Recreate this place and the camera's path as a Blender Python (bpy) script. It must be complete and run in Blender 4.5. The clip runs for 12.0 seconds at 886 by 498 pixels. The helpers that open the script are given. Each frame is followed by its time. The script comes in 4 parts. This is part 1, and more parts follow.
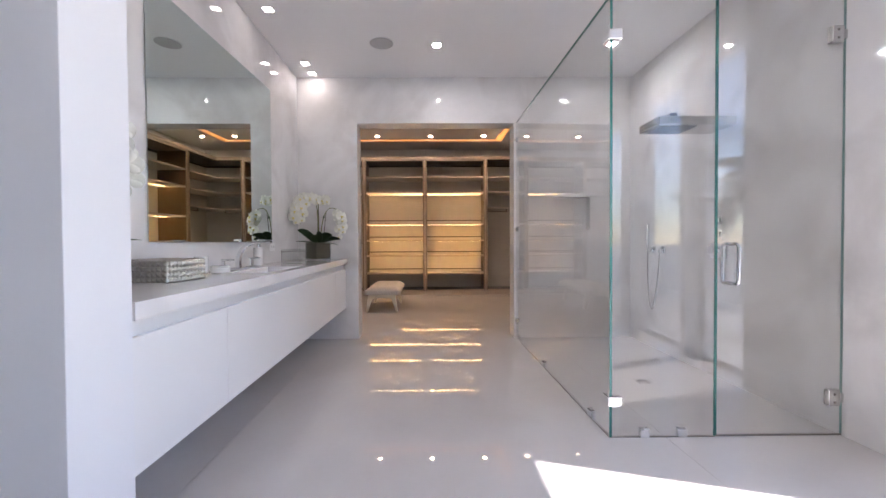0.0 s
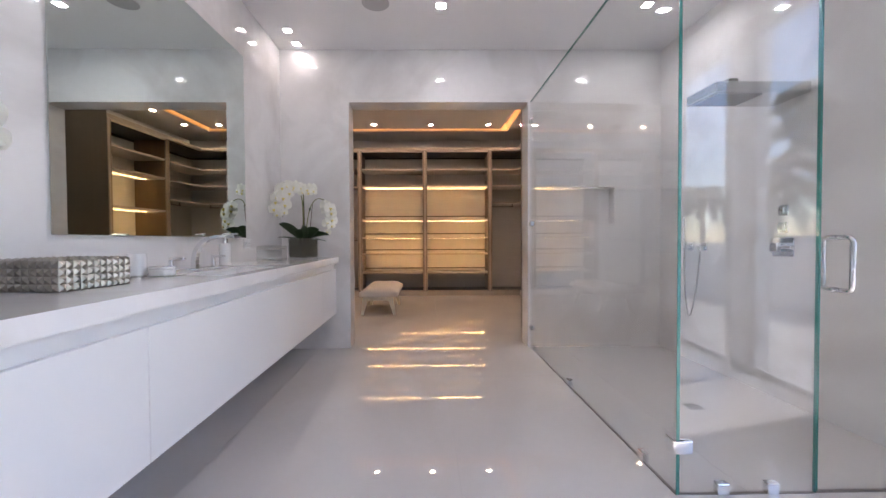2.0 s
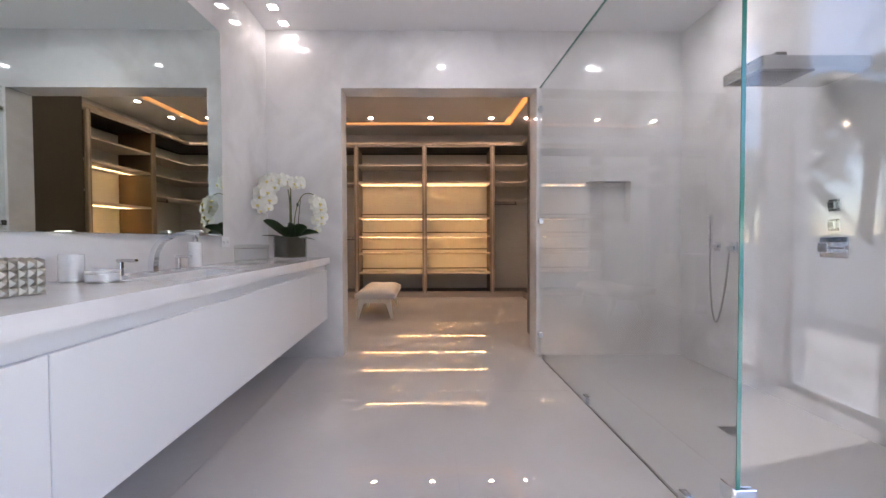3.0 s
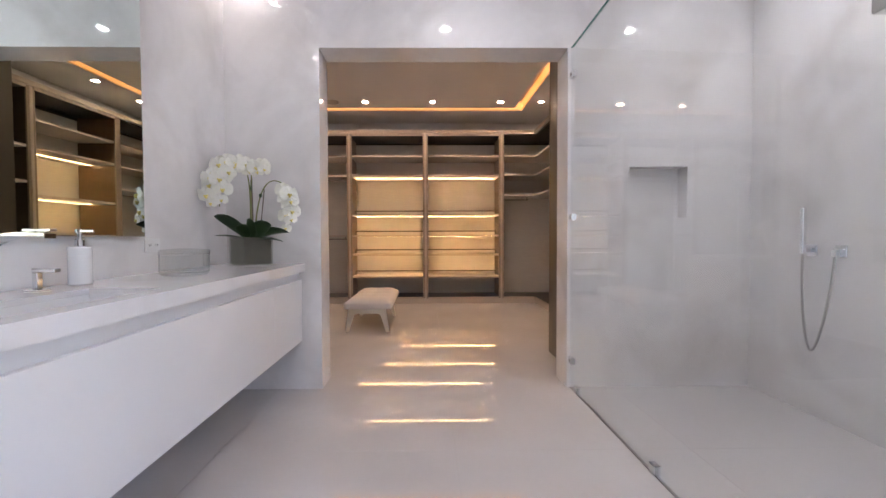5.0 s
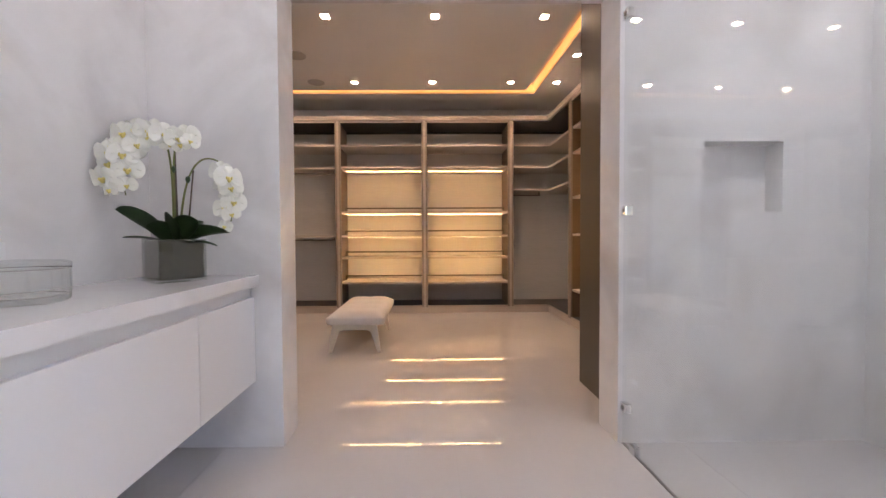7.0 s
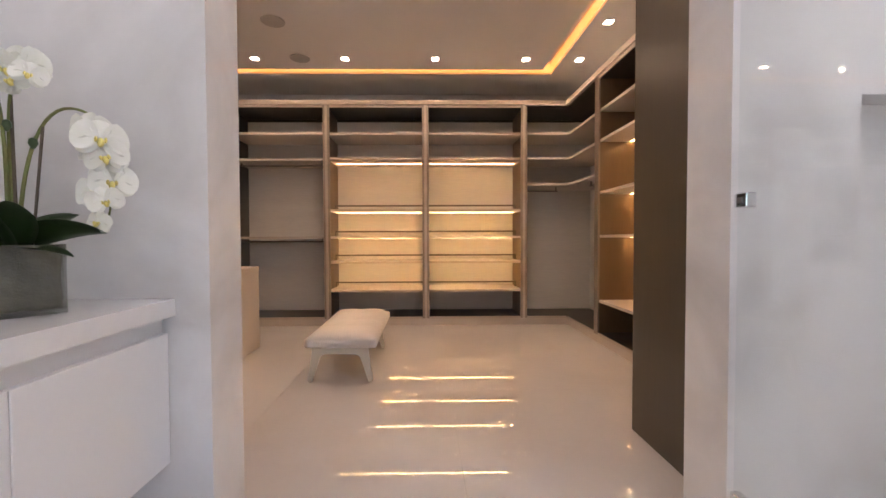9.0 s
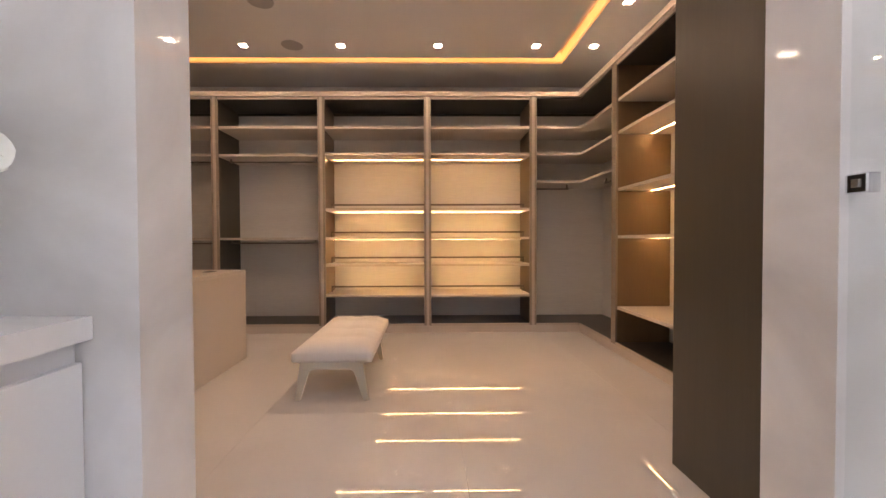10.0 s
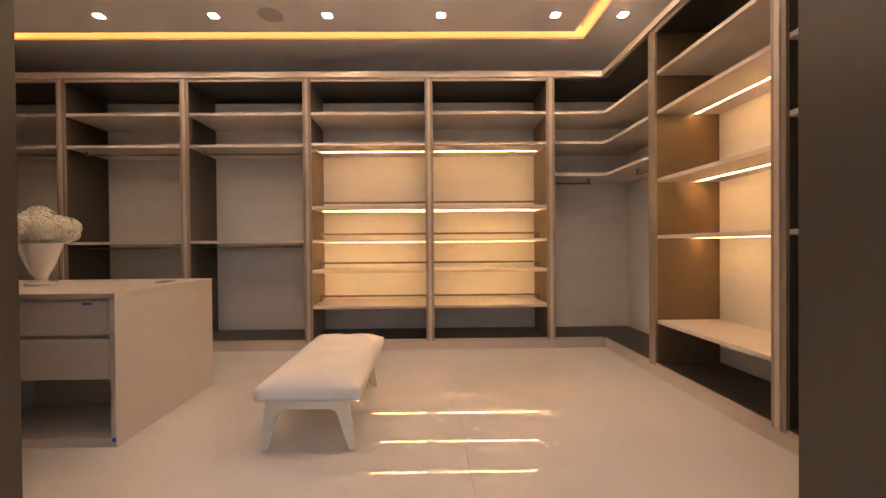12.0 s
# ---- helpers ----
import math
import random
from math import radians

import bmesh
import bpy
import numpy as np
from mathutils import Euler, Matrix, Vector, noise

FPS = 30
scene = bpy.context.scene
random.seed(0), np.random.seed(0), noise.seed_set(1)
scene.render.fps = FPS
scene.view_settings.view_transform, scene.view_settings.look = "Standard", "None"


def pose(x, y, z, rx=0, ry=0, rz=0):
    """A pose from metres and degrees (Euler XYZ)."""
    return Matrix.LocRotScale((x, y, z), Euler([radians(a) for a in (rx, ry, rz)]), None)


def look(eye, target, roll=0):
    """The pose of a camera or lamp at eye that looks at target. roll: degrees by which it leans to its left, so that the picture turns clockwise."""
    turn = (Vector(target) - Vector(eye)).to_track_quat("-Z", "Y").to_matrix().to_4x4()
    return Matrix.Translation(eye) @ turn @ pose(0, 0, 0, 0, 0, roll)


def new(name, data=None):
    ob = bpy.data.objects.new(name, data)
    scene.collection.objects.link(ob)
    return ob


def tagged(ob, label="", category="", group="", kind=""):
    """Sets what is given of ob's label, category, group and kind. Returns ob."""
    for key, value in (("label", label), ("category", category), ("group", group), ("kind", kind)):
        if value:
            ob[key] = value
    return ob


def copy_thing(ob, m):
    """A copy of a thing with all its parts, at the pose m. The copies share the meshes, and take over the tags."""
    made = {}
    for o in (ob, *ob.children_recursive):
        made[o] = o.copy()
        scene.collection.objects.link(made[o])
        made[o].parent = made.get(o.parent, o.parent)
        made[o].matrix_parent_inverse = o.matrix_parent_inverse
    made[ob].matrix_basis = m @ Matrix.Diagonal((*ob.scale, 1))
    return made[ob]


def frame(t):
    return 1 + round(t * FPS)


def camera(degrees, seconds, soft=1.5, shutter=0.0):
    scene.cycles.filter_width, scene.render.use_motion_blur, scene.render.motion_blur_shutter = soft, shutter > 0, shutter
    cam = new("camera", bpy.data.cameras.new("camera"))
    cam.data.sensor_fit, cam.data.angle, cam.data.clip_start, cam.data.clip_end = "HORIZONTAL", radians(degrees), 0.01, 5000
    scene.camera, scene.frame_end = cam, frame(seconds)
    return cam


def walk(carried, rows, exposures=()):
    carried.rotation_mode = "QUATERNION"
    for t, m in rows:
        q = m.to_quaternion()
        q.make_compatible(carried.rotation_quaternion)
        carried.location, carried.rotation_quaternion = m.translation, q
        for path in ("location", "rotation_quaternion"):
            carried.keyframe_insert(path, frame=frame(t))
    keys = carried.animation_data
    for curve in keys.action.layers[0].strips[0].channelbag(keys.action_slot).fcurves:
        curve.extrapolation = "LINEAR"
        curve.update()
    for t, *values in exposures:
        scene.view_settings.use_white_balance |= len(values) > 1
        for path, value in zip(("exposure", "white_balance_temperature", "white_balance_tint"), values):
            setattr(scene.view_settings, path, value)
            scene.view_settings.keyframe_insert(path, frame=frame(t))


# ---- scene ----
cam = camera(96.1, 12.0)
PATH = [
    (0, (0.139, 0.015, 1.098), (0.156, 2.015, 1.064), -0.3),
    (0.5, (0.132, 0.145, 1.09), (0.149, 2.145, 1.056), -0.3),
    (1, (0.118, 0.281, 1.084), (0.137, 2.281, 1.048), -0.3),
    (1.5, (0.099, 0.423, 1.08), (0.121, 2.423, 1.041), -0.3),
    (2, (0.09, 0.576, 1.075), (0.114, 2.575, 1.033), -0.3),
    (2.5, (0.088, 0.747, 1.076), (0.113, 2.746, 1.03), -0.3),
    (3, (0.085, 0.909, 1.072), (0.11, 2.909, 1.026), -0.2),
    (5, (0.062, 1.682, 1.092), (0.081, 3.681, 1.038), -0.2),
    (5.5, (0.06, 1.876, 1.092), (0.078, 3.875, 1.04), -0.3),
    (6, (0.051, 2.07, 1.092), (0.073, 4.07, 1.04), -0.3),
    (6.5, (0.047, 2.269, 1.093), (0.07, 4.268, 1.041), -0.3),
    (7, (0.034, 2.465, 1.103), (0.058, 4.465, 1.048), -0.3),
    (9, (-0.021, 3.203, 1.114), (0.01, 5.202, 1.063), -0.2),
    (9.5, (-0.033, 3.377, 1.108), (0.001, 5.376, 1.062), -0.2),
    (10, (-0.037, 3.551, 1.1), (-0.013, 5.551, 1.061), -0.2),
    (10.5, (-0.046, 3.717, 1.094), (-0.033, 5.716, 1.059), -0.3),
    (11, (-0.061, 3.876, 1.089), (-0.044, 5.876, 1.061), -0.3),
    (11.5, (-0.09, 4.034, 1.083), (-0.059, 6.033, 1.06), -0.4),
    (12, (-0.074, 4.18, 1.08), (-0.051, 6.18, 1.063), -0.5),
]
walk(cam, [(t, look(eye, target, roll)) for t, eye, target, roll in PATH], exposures=[(0, 3.12, 6320, 20), (3, 3.18, 6250, 20), (6, 3.42, 6230, 20), (9, 3.5, 6420, 20), (12, 3.7, 6620, 20)])

# ---------------- light ----------------
world = bpy.data.worlds.new("sky")
scene.world = world
world.use_nodes = True
_wn = world.node_tree.nodes
_sky = _wn.new("ShaderNodeTexSky")
_sky.sky_type, _sky.sun_disc = "NISHITA", False
_sky.air_density, _sky.dust_density, _sky.ozone_density = 1.0, 0.2, 1.0
_sky.sun_elevation, _sky.sun_rotation = radians(52), radians(106)
world.node_tree.links.new(_sky.outputs[0], _wn["Background"].inputs[0])
_wn["Background"].inputs[1].default_value = 0.082
sun = new("sun", bpy.data.lights.new("sun", "SUN"))
sun.data.energy, sun.data.angle, sun.data.color = 1.8, radians(0.6), (1.0, 0.95, 0.88)
sun.matrix_world = look((0, 0, 0), (-0.60, 0.175, -0.775))

# ---------------- materials ----------------


def mat(name, base, rough=0.5, metal=0.0, second=None, scale=2.0, amount=0.5, bump=0.0, bscale=60.0, detail=6.0,
        coat=0.0, emit=None, power=0.0, stretch=(1, 1, 1), fine=0.03, lo=0.35, hi=0.7, rvar=0.0):
    m = bpy.data.materials.new(name)
    m.use_nodes = True
    nt = m.node_tree
    p = nt.nodes["Principled BSDF"]
    p.inputs["Roughness"].default_value = rough
    p.inputs["Metallic"].default_value = metal
    p.inputs["Coat Weight"].default_value = coat
    p.inputs["Coat Roughness"].default_value = 0.05
    if emit:
        p.inputs["Emission Color"].default_value = (*emit, 1)
        p.inputs["Emission Strength"].default_value = power
        p.inputs["Base Color"].default_value = (*base, 1)
        return m
    geo = nt.nodes.new("ShaderNodeNewGeometry")
    mp = nt.nodes.new("ShaderNodeMapping")
    mp.inputs["Scale"].default_value = stretch
    nt.links.new(geo.outputs["Position"], mp.inputs[0])

    def noise_tex(s, d, dist=0.0):
        n = nt.nodes.new("ShaderNodeTexNoise")
        n.inputs["Scale"].default_value, n.inputs["Detail"].default_value = s, d
        n.inputs["Distortion"].default_value = dist
        nt.links.new(mp.outputs[0], n.inputs["Vector"])
        return n
    big = noise_tex(scale, detail, 0.6)
    ramp = nt.nodes.new("ShaderNodeMapRange")
    ramp.inputs[1].default_value, ramp.inputs[2].default_value = lo, hi
    ramp.inputs[3].default_value, ramp.inputs[4].default_value = 0.0, amount
    nt.links.new(big.outputs[0], ramp.inputs[0])
    mix = nt.nodes.new("ShaderNodeMix")
    mix.data_type = "RGBA"
    mix.inputs[6].default_value = (*base, 1)
    mix.inputs[7].default_value = (*(second or [c * 0.85 for c in base]), 1)
    nt.links.new(ramp.outputs[0], mix.inputs[0])
    small = noise_tex(bscale, 3.0)
    sr = nt.nodes.new("ShaderNodeMapRange")
    sr.inputs[3].default_value, sr.inputs[4].default_value = 1 - fine, 1 + fine
    nt.links.new(small.outputs[0], sr.inputs[0])
    mul = nt.nodes.new("ShaderNodeVectorMath")
    mul.operation = "SCALE"
    nt.links.new(mix.outputs[2], mul.inputs[0])
    nt.links.new(sr.outputs[0], mul.inputs["Scale"])
    nt.links.new(mul.outputs[0], p.inputs["Base Color"])
    if rvar:
        rr = nt.nodes.new("ShaderNodeMapRange")
        rr.inputs[3].default_value, rr.inputs[4].default_value = max(rough - rvar, 0.01), rough + rvar
        nt.links.new(big.outputs[0], rr.inputs[0])
        nt.links.new(rr.outputs[0], p.inputs["Roughness"])
    if bump:
        b = nt.nodes.new("ShaderNodeBump")
        b.inputs["Strength"].default_value, b.inputs["Distance"].default_value = bump, 0.002
        nt.links.new(small.outputs[0], b.inputs["Height"])
        nt.links.new(b.outputs[0], p.inputs["Normal"])
    return m


def glass(name, tint, rough=0.0, gloss=0.047):
    m = bpy.data.materials.new(name)
    m.use_nodes = True
    nt = m.node_tree
    for n in list(nt.nodes):
        nt.nodes.remove(n)
    out = nt.nodes.new("ShaderNodeOutputMaterial")
    tr = nt.nodes.new("ShaderNodeBsdfTransparent")
    gl = nt.nodes.new("ShaderNodeBsdfGlossy")
    mx = nt.nodes.new("ShaderNodeMixShader")
    lw = nt.nodes.new("ShaderNodeLayerWeight")
    pw = nt.nodes.new("ShaderNodeMath")
    pw.operation = "POWER"
    pw.inputs[1].default_value = 5.0
    fr = nt.nodes.new("ShaderNodeMapRange")
    fr.inputs[3].default_value, fr.inputs[4].default_value = gloss, 1.0
    lw.inputs[0].default_value = 0.5
    nt.links.new(lw.outputs["Facing"], pw.inputs[0])
    nt.links.new(pw.outputs[0], fr.inputs[0])
    tr.inputs[0].default_value = (*tint, 1)
    gl.inputs["Roughness"].default_value = rough
    nt.links.new(fr.outputs[0], mx.inputs[0])
    nt.links.new(tr.outputs[0], mx.inputs[1])
    nt.links.new(gl.outputs[0], mx.inputs[2])
    nt.links.new(mx.outputs[0], out.inputs[0])
    return m


M_WALL = mat("white_marble", (0.82, 0.805, 0.795), 0.05, second=(0.60, 0.575, 0.555), scale=1.7, amount=0.9, fine=0.03, bscale=14, lo=0.43, hi=0.74, rvar=0.02, detail=12)
M_PAINT = mat("white_paint", (0.80, 0.80, 0.81), 0.6, fine=0.01, amount=0.1, bump=0.05, bscale=200)
M_CEIL = mat("ceiling_paint", (0.84, 0.835, 0.84), 0.45, fine=0.01, amount=0.1)
M_FLOOR = mat("polished_porcelain", (0.65, 0.63, 0.615), 0.006, second=(0.575, 0.55, 0.53), scale=1.1, amount=0.7, fine=0.015, bscale=25)
M_FLOOR.node_tree.nodes["Principled BSDF"].inputs["IOR"].default_value = 1.7
M_GROUT = mat("grout", (0.61, 0.59, 0.57), 0.7)
M_LACQ = mat("white_lacquer", (0.80, 0.795, 0.79), 0.28, amount=0.08, fine=0.006)
M_COUNTER = mat("counter_marble", (0.80, 0.785, 0.775), 0.08, second=(0.62, 0.59, 0.56), scale=3.0, amount=0.6, fine=0.015, bscale=30, lo=0.48, hi=0.8, detail=9)
M_TAUPE = mat("taupe_laminate", (0.54, 0.475, 0.41), 0.36, second=(0.49, 0.43, 0.37), scale=2, fine=0.015, bscale=60)
M_FRAME = mat("brown_frame_laminate", (0.30, 0.25, 0.205), 0.36, second=(0.27, 0.225, 0.18), scale=2, fine=0.015, bscale=60)
M_SHELF = mat("shelf_laminate", (0.68, 0.62, 0.55), 0.36, second=(0.60, 0.535, 0.465), scale=3, fine=0.04, bscale=120)
# dark veneer, taken near black: shade under the bay tops is in the colour
M_DARK = mat("dark_veneer_with_shade", (0.036, 0.030, 0.025), 0.35, second=(0.028, 0.023, 0.019), scale=4, fine=0.12, bscale=90, stretch=(1, 1, 0.05), amount=0.7)
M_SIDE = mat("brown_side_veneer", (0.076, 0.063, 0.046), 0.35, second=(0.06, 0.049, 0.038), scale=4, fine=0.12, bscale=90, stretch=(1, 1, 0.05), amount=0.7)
# same side veneer, made lighter and oranger: LED glow put into its colour
M_SIDE_LIT = mat("brown_side_veneer_lit", (0.19, 0.127, 0.072), 0.35, second=(0.16, 0.105, 0.06), scale=4, fine=0.12, bscale=90, stretch=(1, 1, 0.05), amount=0.7)
M_BACK = mat("linen_back_panel", (0.83, 0.81, 0.77), 0.6, second=(0.77, 0.74, 0.695), scale=5, fine=0.10, bscale=160, stretch=(0.06, 0.06, 1), bump=0.15)
M_PLINTH = mat("plinth_laminate", (0.60, 0.54, 0.48), 0.35, fine=0.02)
M_CHROME = mat("chrome", (0.80, 0.81, 0.82), 0.07, 1.0, fine=0.01)
M_NICKEL = mat("brushed_nickel", (0.46, 0.45, 0.43), 0.3, 1.0, fine=0.05, bscale=200)
M_STEEL = mat("grey_steel_rod", (0.33, 0.31, 0.29), 0.35, 1.0, fine=0.03)
M_RAIL = mat("taupe_metal_rail", (0.20, 0.172, 0.145), 0.4, fine=0.02)
M_DARKGAP = mat("dark_grille", (0.05, 0.05, 0.05), 0.6)
M_SPK = mat("grey_speaker_cloth", (0.50, 0.495, 0.50), 0.8, fine=0.1, bscale=500, bump=0.2)
M_MIRROR = mat("mirror_silver", (0.71, 0.79, 0.765), 0.0, 1.0, fine=0.0, amount=0.0)
M_GLASS = glass("clear_glass", (0.972, 0.982, 0.978))
M_EDGE = mat("green_glass_edge", (0.035, 0.20, 0.17), 0.15, fine=0.02, coat=0.5)
M_PALE_EDGE = mat("pale_glass_edge", (0.30, 0.46, 0.43), 0.2, fine=0.02, coat=0.5)
M_CLEAR = glass("window_glass", (0.98, 0.99, 0.99))
M_POTGLASS = glass("pot_glass", (0.91, 0.915, 0.90), gloss=0.06)
M_LIGHT = mat("downlight_lens", (1, 1, 1), 0.4, emit=(1.0, 0.98, 0.955), power=54)
M_WASH = mat("dimmed_downlight_lens", (1, 1, 1), 0.4, emit=(1.0, 0.90, 0.80), power=6)
M_LIGHT2 = mat("closet_downlight_lens", (1, 1, 1), 0.4, emit=(1.0, 0.72, 0.46), power=36)
M_LED = mat("led_strip", (1, 1, 1), 0.4, emit=(1.0, 0.58, 0.21), power=8.6)
M_COVE = mat("cove_led", (1, 1, 1), 0.4, emit=(1.0, 0.34, 0.055), power=0.125)
M_FABRIC = mat("cream_fabric", (0.76, 0.72, 0.68), 0.85, fine=0.06, bscale=420, bump=0.35, scale=6, amount=0.25)
M_PALEWOOD = mat("pale_painted_wood", (0.70, 0.66, 0.56), 0.4, fine=0.03, bscale=70, stretch=(1, 1, 0.2))
M_ISLAND = mat("beige_lacquer", (0.56, 0.50, 0.44), 0.4, fine=0.02, amount=0.2)
M_TAPE = mat("blue_tape", (0.02, 0.09, 0.45), 0.6)
M_CERAMIC = mat("white_ceramic", (0.82, 0.81, 0.80), 0.12, fine=0.005, amount=0.05)
M_PETAL = mat("white_petal", (0.86, 0.85, 0.78), 0.55, second=(0.80, 0.80, 0.66), scale=30, fine=0.03)
M_LIP = mat("yellow_lip", (0.82, 0.70, 0.22), 0.5, fine=0.1)
M_LEAF = mat("orchid_leaf", (0.032, 0.065, 0.022), 0.3, second=(0.05, 0.09, 0.03), scale=20, fine=0.1)
M_STEM = mat("orchid_stem", (0.16, 0.20, 0.05), 0.5, second=(0.20, 0.13, 0.05), scale=25)
M_MOSS = mat("grey_green_moss", (0.075, 0.07, 0.046), 0.95, second=(0.16, 0.145, 0.10), scale=28, fine=0.3, bscale=150, bump=0.8, amount=0.9)
M_SILVER = mat("hammered_silver", (0.39, 0.365, 0.325), 0.4, 1.0, second=(0.30, 0.28, 0.245), scale=40, fine=0.06)
M_SATIN = mat("satin_steel", (0.62, 0.615, 0.60), 0.14, 1.0, fine=0.03, bscale=120)
M_CONCRETE = mat("pale_terrace_stone", (0.60, 0.58, 0.54), 0.7, fine=0.06)
M_BARK = mat("palm_bark", (0.12, 0.095, 0.07), 0.9, fine=0.2, bscale=30, bump=0.8, stretch=(1, 1, 4))
M_FROND = mat("palm_frond", (0.055, 0.085, 0.03), 0.5, second=(0.09, 0.11, 0.045), scale=3, fine=0.15)
M_WATER = mat("bay_water", (0.05, 0.12, 0.15), 0.1, second=(0.07, 0.15, 0.17), scale=0.02, bump=0.3, bscale=0.5)
M_FAR = mat("far_building", (0.62, 0.62, 0.62), 0.8, fine=0.02)

# ---------------- building helpers: side walls stand 1.7 degrees off square ----------------
LEAN_X, PIVOT = 0.03, 4.56
SHEAR = Matrix(((1, -LEAN_X, 0, LEAN_X * PIVOT), (0, 1, 0, 0), (0, 0, 1, 0), (0, 0, 0, 1)))


def S(x, y, z):
    return SHEAR @ Vector((x, y, z))


def thing(name, base, label, category, group="", kind=""):
    ob = new(name)
    ob.location = S(*base)
    ob.empty_display_size = 0.05
    bpy.context.view_layer.update()
    return tagged(ob, label, category, group, kind)


def origin(ob):
    o = Vector(ob.location)
    while ob.parent:
        ob = ob.parent
        o += Vector(ob.location)
    return o


def part(name, bm, material, parent=None, label="", smooth=False, shadow=True):
    bm.transform(SHEAR)
    if parent:
        bmesh.ops.translate(bm, verts=bm.verts, vec=-origin(parent))
    me = bpy.data.meshes.new(name)
    bm.to_mesh(me)
    bm.free()
    me.materials.append(material)
    if smooth:
        me.polygons.foreach_set("use_smooth", [True] * len(me.polygons))
    ob = new(name, me)
    ob.parent = parent
    if label:
        ob["label"] = label
    if not shadow:
        ob.visible_shadow = False
    return ob


def add_box(bm, x0, x1, y0, y1, z0, z1, b=0.0015):
    t = bmesh.new()
    bmesh.ops.create_cube(t, size=1, matrix=Matrix.Translation(((x0 + x1) / 2, (y0 + y1) / 2, (z0 + z1) / 2)) @ Matrix.Diagonal((x1 - x0, y1 - y0, z1 - z0, 1)))
    if b:
        bmesh.ops.bevel(t, geom=t.edges[:], offset=b, segments=1, affect="EDGES", clamp_overlap=True)
    me = bpy.data.meshes.new("tmp")
    t.to_mesh(me)
    t.free()
    bm.from_mesh(me)
    bpy.data.meshes.remove(me)
    return bm


def box(*a, b=0.0015):
    return add_box(bmesh.new(), *a, b=b)


def boxes(*rows, b=0.0015):
    bm = bmesh.new()
    for r in rows:
        add_box(bm, *r, b=b)
    return bm


def lathe(cx, cy, profile, n=40, cap=True):
    """A turned shape about a vertical axis; profile of (radius, z)."""
    bm = bmesh.new()
    rings = [[bm.verts.new((cx + r * math.cos(2 * math.pi * i / n), cy + r * math.sin(2 * math.pi * i / n), z)) for i in range(n)] for r, z in profile]
    for a, c in zip(rings, rings[1:]):
        for i in range(n):
            bm.faces.new((a[i], a[(i + 1) % n], c[(i + 1) % n], c[i]))
    if cap:
        bm.faces.new(rings[0][::-1])
        bm.faces.new(rings[-1])
    bmesh.ops.recalc_face_normals(bm, faces=bm.faces[:])
    return bm


def tube(points, radius, n=10):
    """A round bar along points; radius a number or one per point."""
    bm = bmesh.new()
    pts = [Vector(p) for p in points]
    rad = radius if isinstance(radius, (list, tuple)) else [radius] * len(pts)
    rings, up = [], Vector((0.31, 0.17, 0.93))
    for i, p in enumerate(pts):
        d = (pts[min(i + 1, len(pts) - 1)] - pts[max(i - 1, 0)]).normalized()
        u = d.cross(up).normalized()
        v = d.cross(u).normalized()
        rings.append([bm.verts.new(p + rad[i] * (math.cos(2 * math.pi * k / n) * u + math.sin(2 * math.pi * k / n) * v)) for k in range(n)])
    for a, c in zip(rings, rings[1:]):
        for k in range(n):
            bm.faces.new((a[k], a[(k + 1) % n], c[(k + 1) % n], c[k]))
    bm.faces.new(rings[0][::-1])
    bm.faces.new(rings[-1])
    bmesh.ops.recalc_face_normals(bm, faces=bm.faces[:])
    return bm


def bezier(p0, p1, p2, p3, n=14):
    out = []
    for i in range(n + 1):
        t = i / n
        out.append(tuple((1 - t) ** 3 * a + 3 * t * (1 - t) ** 2 * b + 3 * t * t * (1 - t) * c + t ** 3 * d for a, b, c, d in zip(p0, p1, p2, p3)))
    return out


def merge(bm, other):
    me = bpy.data.meshes.new("tmp")
    other.to_mesh(me)
    other.free()
    bm.from_mesh(me)
    bpy.data.meshes.remove(me)
    return bm


def structure(name, bm, material, label, category, smooth=False):
    return tagged(part(name, bm, material, smooth=smooth), label, category, kind="structure")


# ---------------- shell of the rooms ----------------
H1, H2 = 2.965, 3.165          # ceilings of bathroom and dressing room
WL, WR = -1.465, 2.325         # bathroom side walls
Y0, YE, YF = -3.4, 4.56, 4.79  # back of the bathroom, the end wall and its far face
XL2, XR2, YB = -5.2, 2.345, 8.93  # dressing room

floor = structure("floor", box(-5.4, 2.9, -3.6, 9.1, -0.2, -0.006), M_GROUT, "polished off-white porcelain floor in large slabs", "floor")
structure("wall_west", box(WL - 0.2, WL, 1.25, YE, 0, H1, b=0), M_WALL, "white marble wall behind the vanity", "wall")
structure("wall_stub", box(-3.4, -0.91, 1.02, 1.25, 0, H1), M_PAINT, "white painted partition at the end of the vanity", "wall")
structure("wall_end", boxes((WL - 0.2, -0.79, YE, YF, 0, H1 + 0.4), (0.99, 1.44, YE, YF, 0, H1 + 0.4), (-0.79, 0.99, YE, YF, 2.45, H1 + 0.4),
                            (1.44, 1.86, YE, YF, 0, 1.235), (1.44, 1.86, YE, YF, 1.605, H1 + 0.4), (1.44, 1.86, YE + 0.11, YF, 1.235, 1.605),
                            (1.86, WR + 0.3, YE, YF, 0, H1 + 0.4), b=0), M_WALL, "polished white marble wall with a wide opening and a shower niche", "wall")
WIN = [(-2.2, -0.70), (-0.43, 0.63), (0.71, 1.46)]
WTOP = 2.72
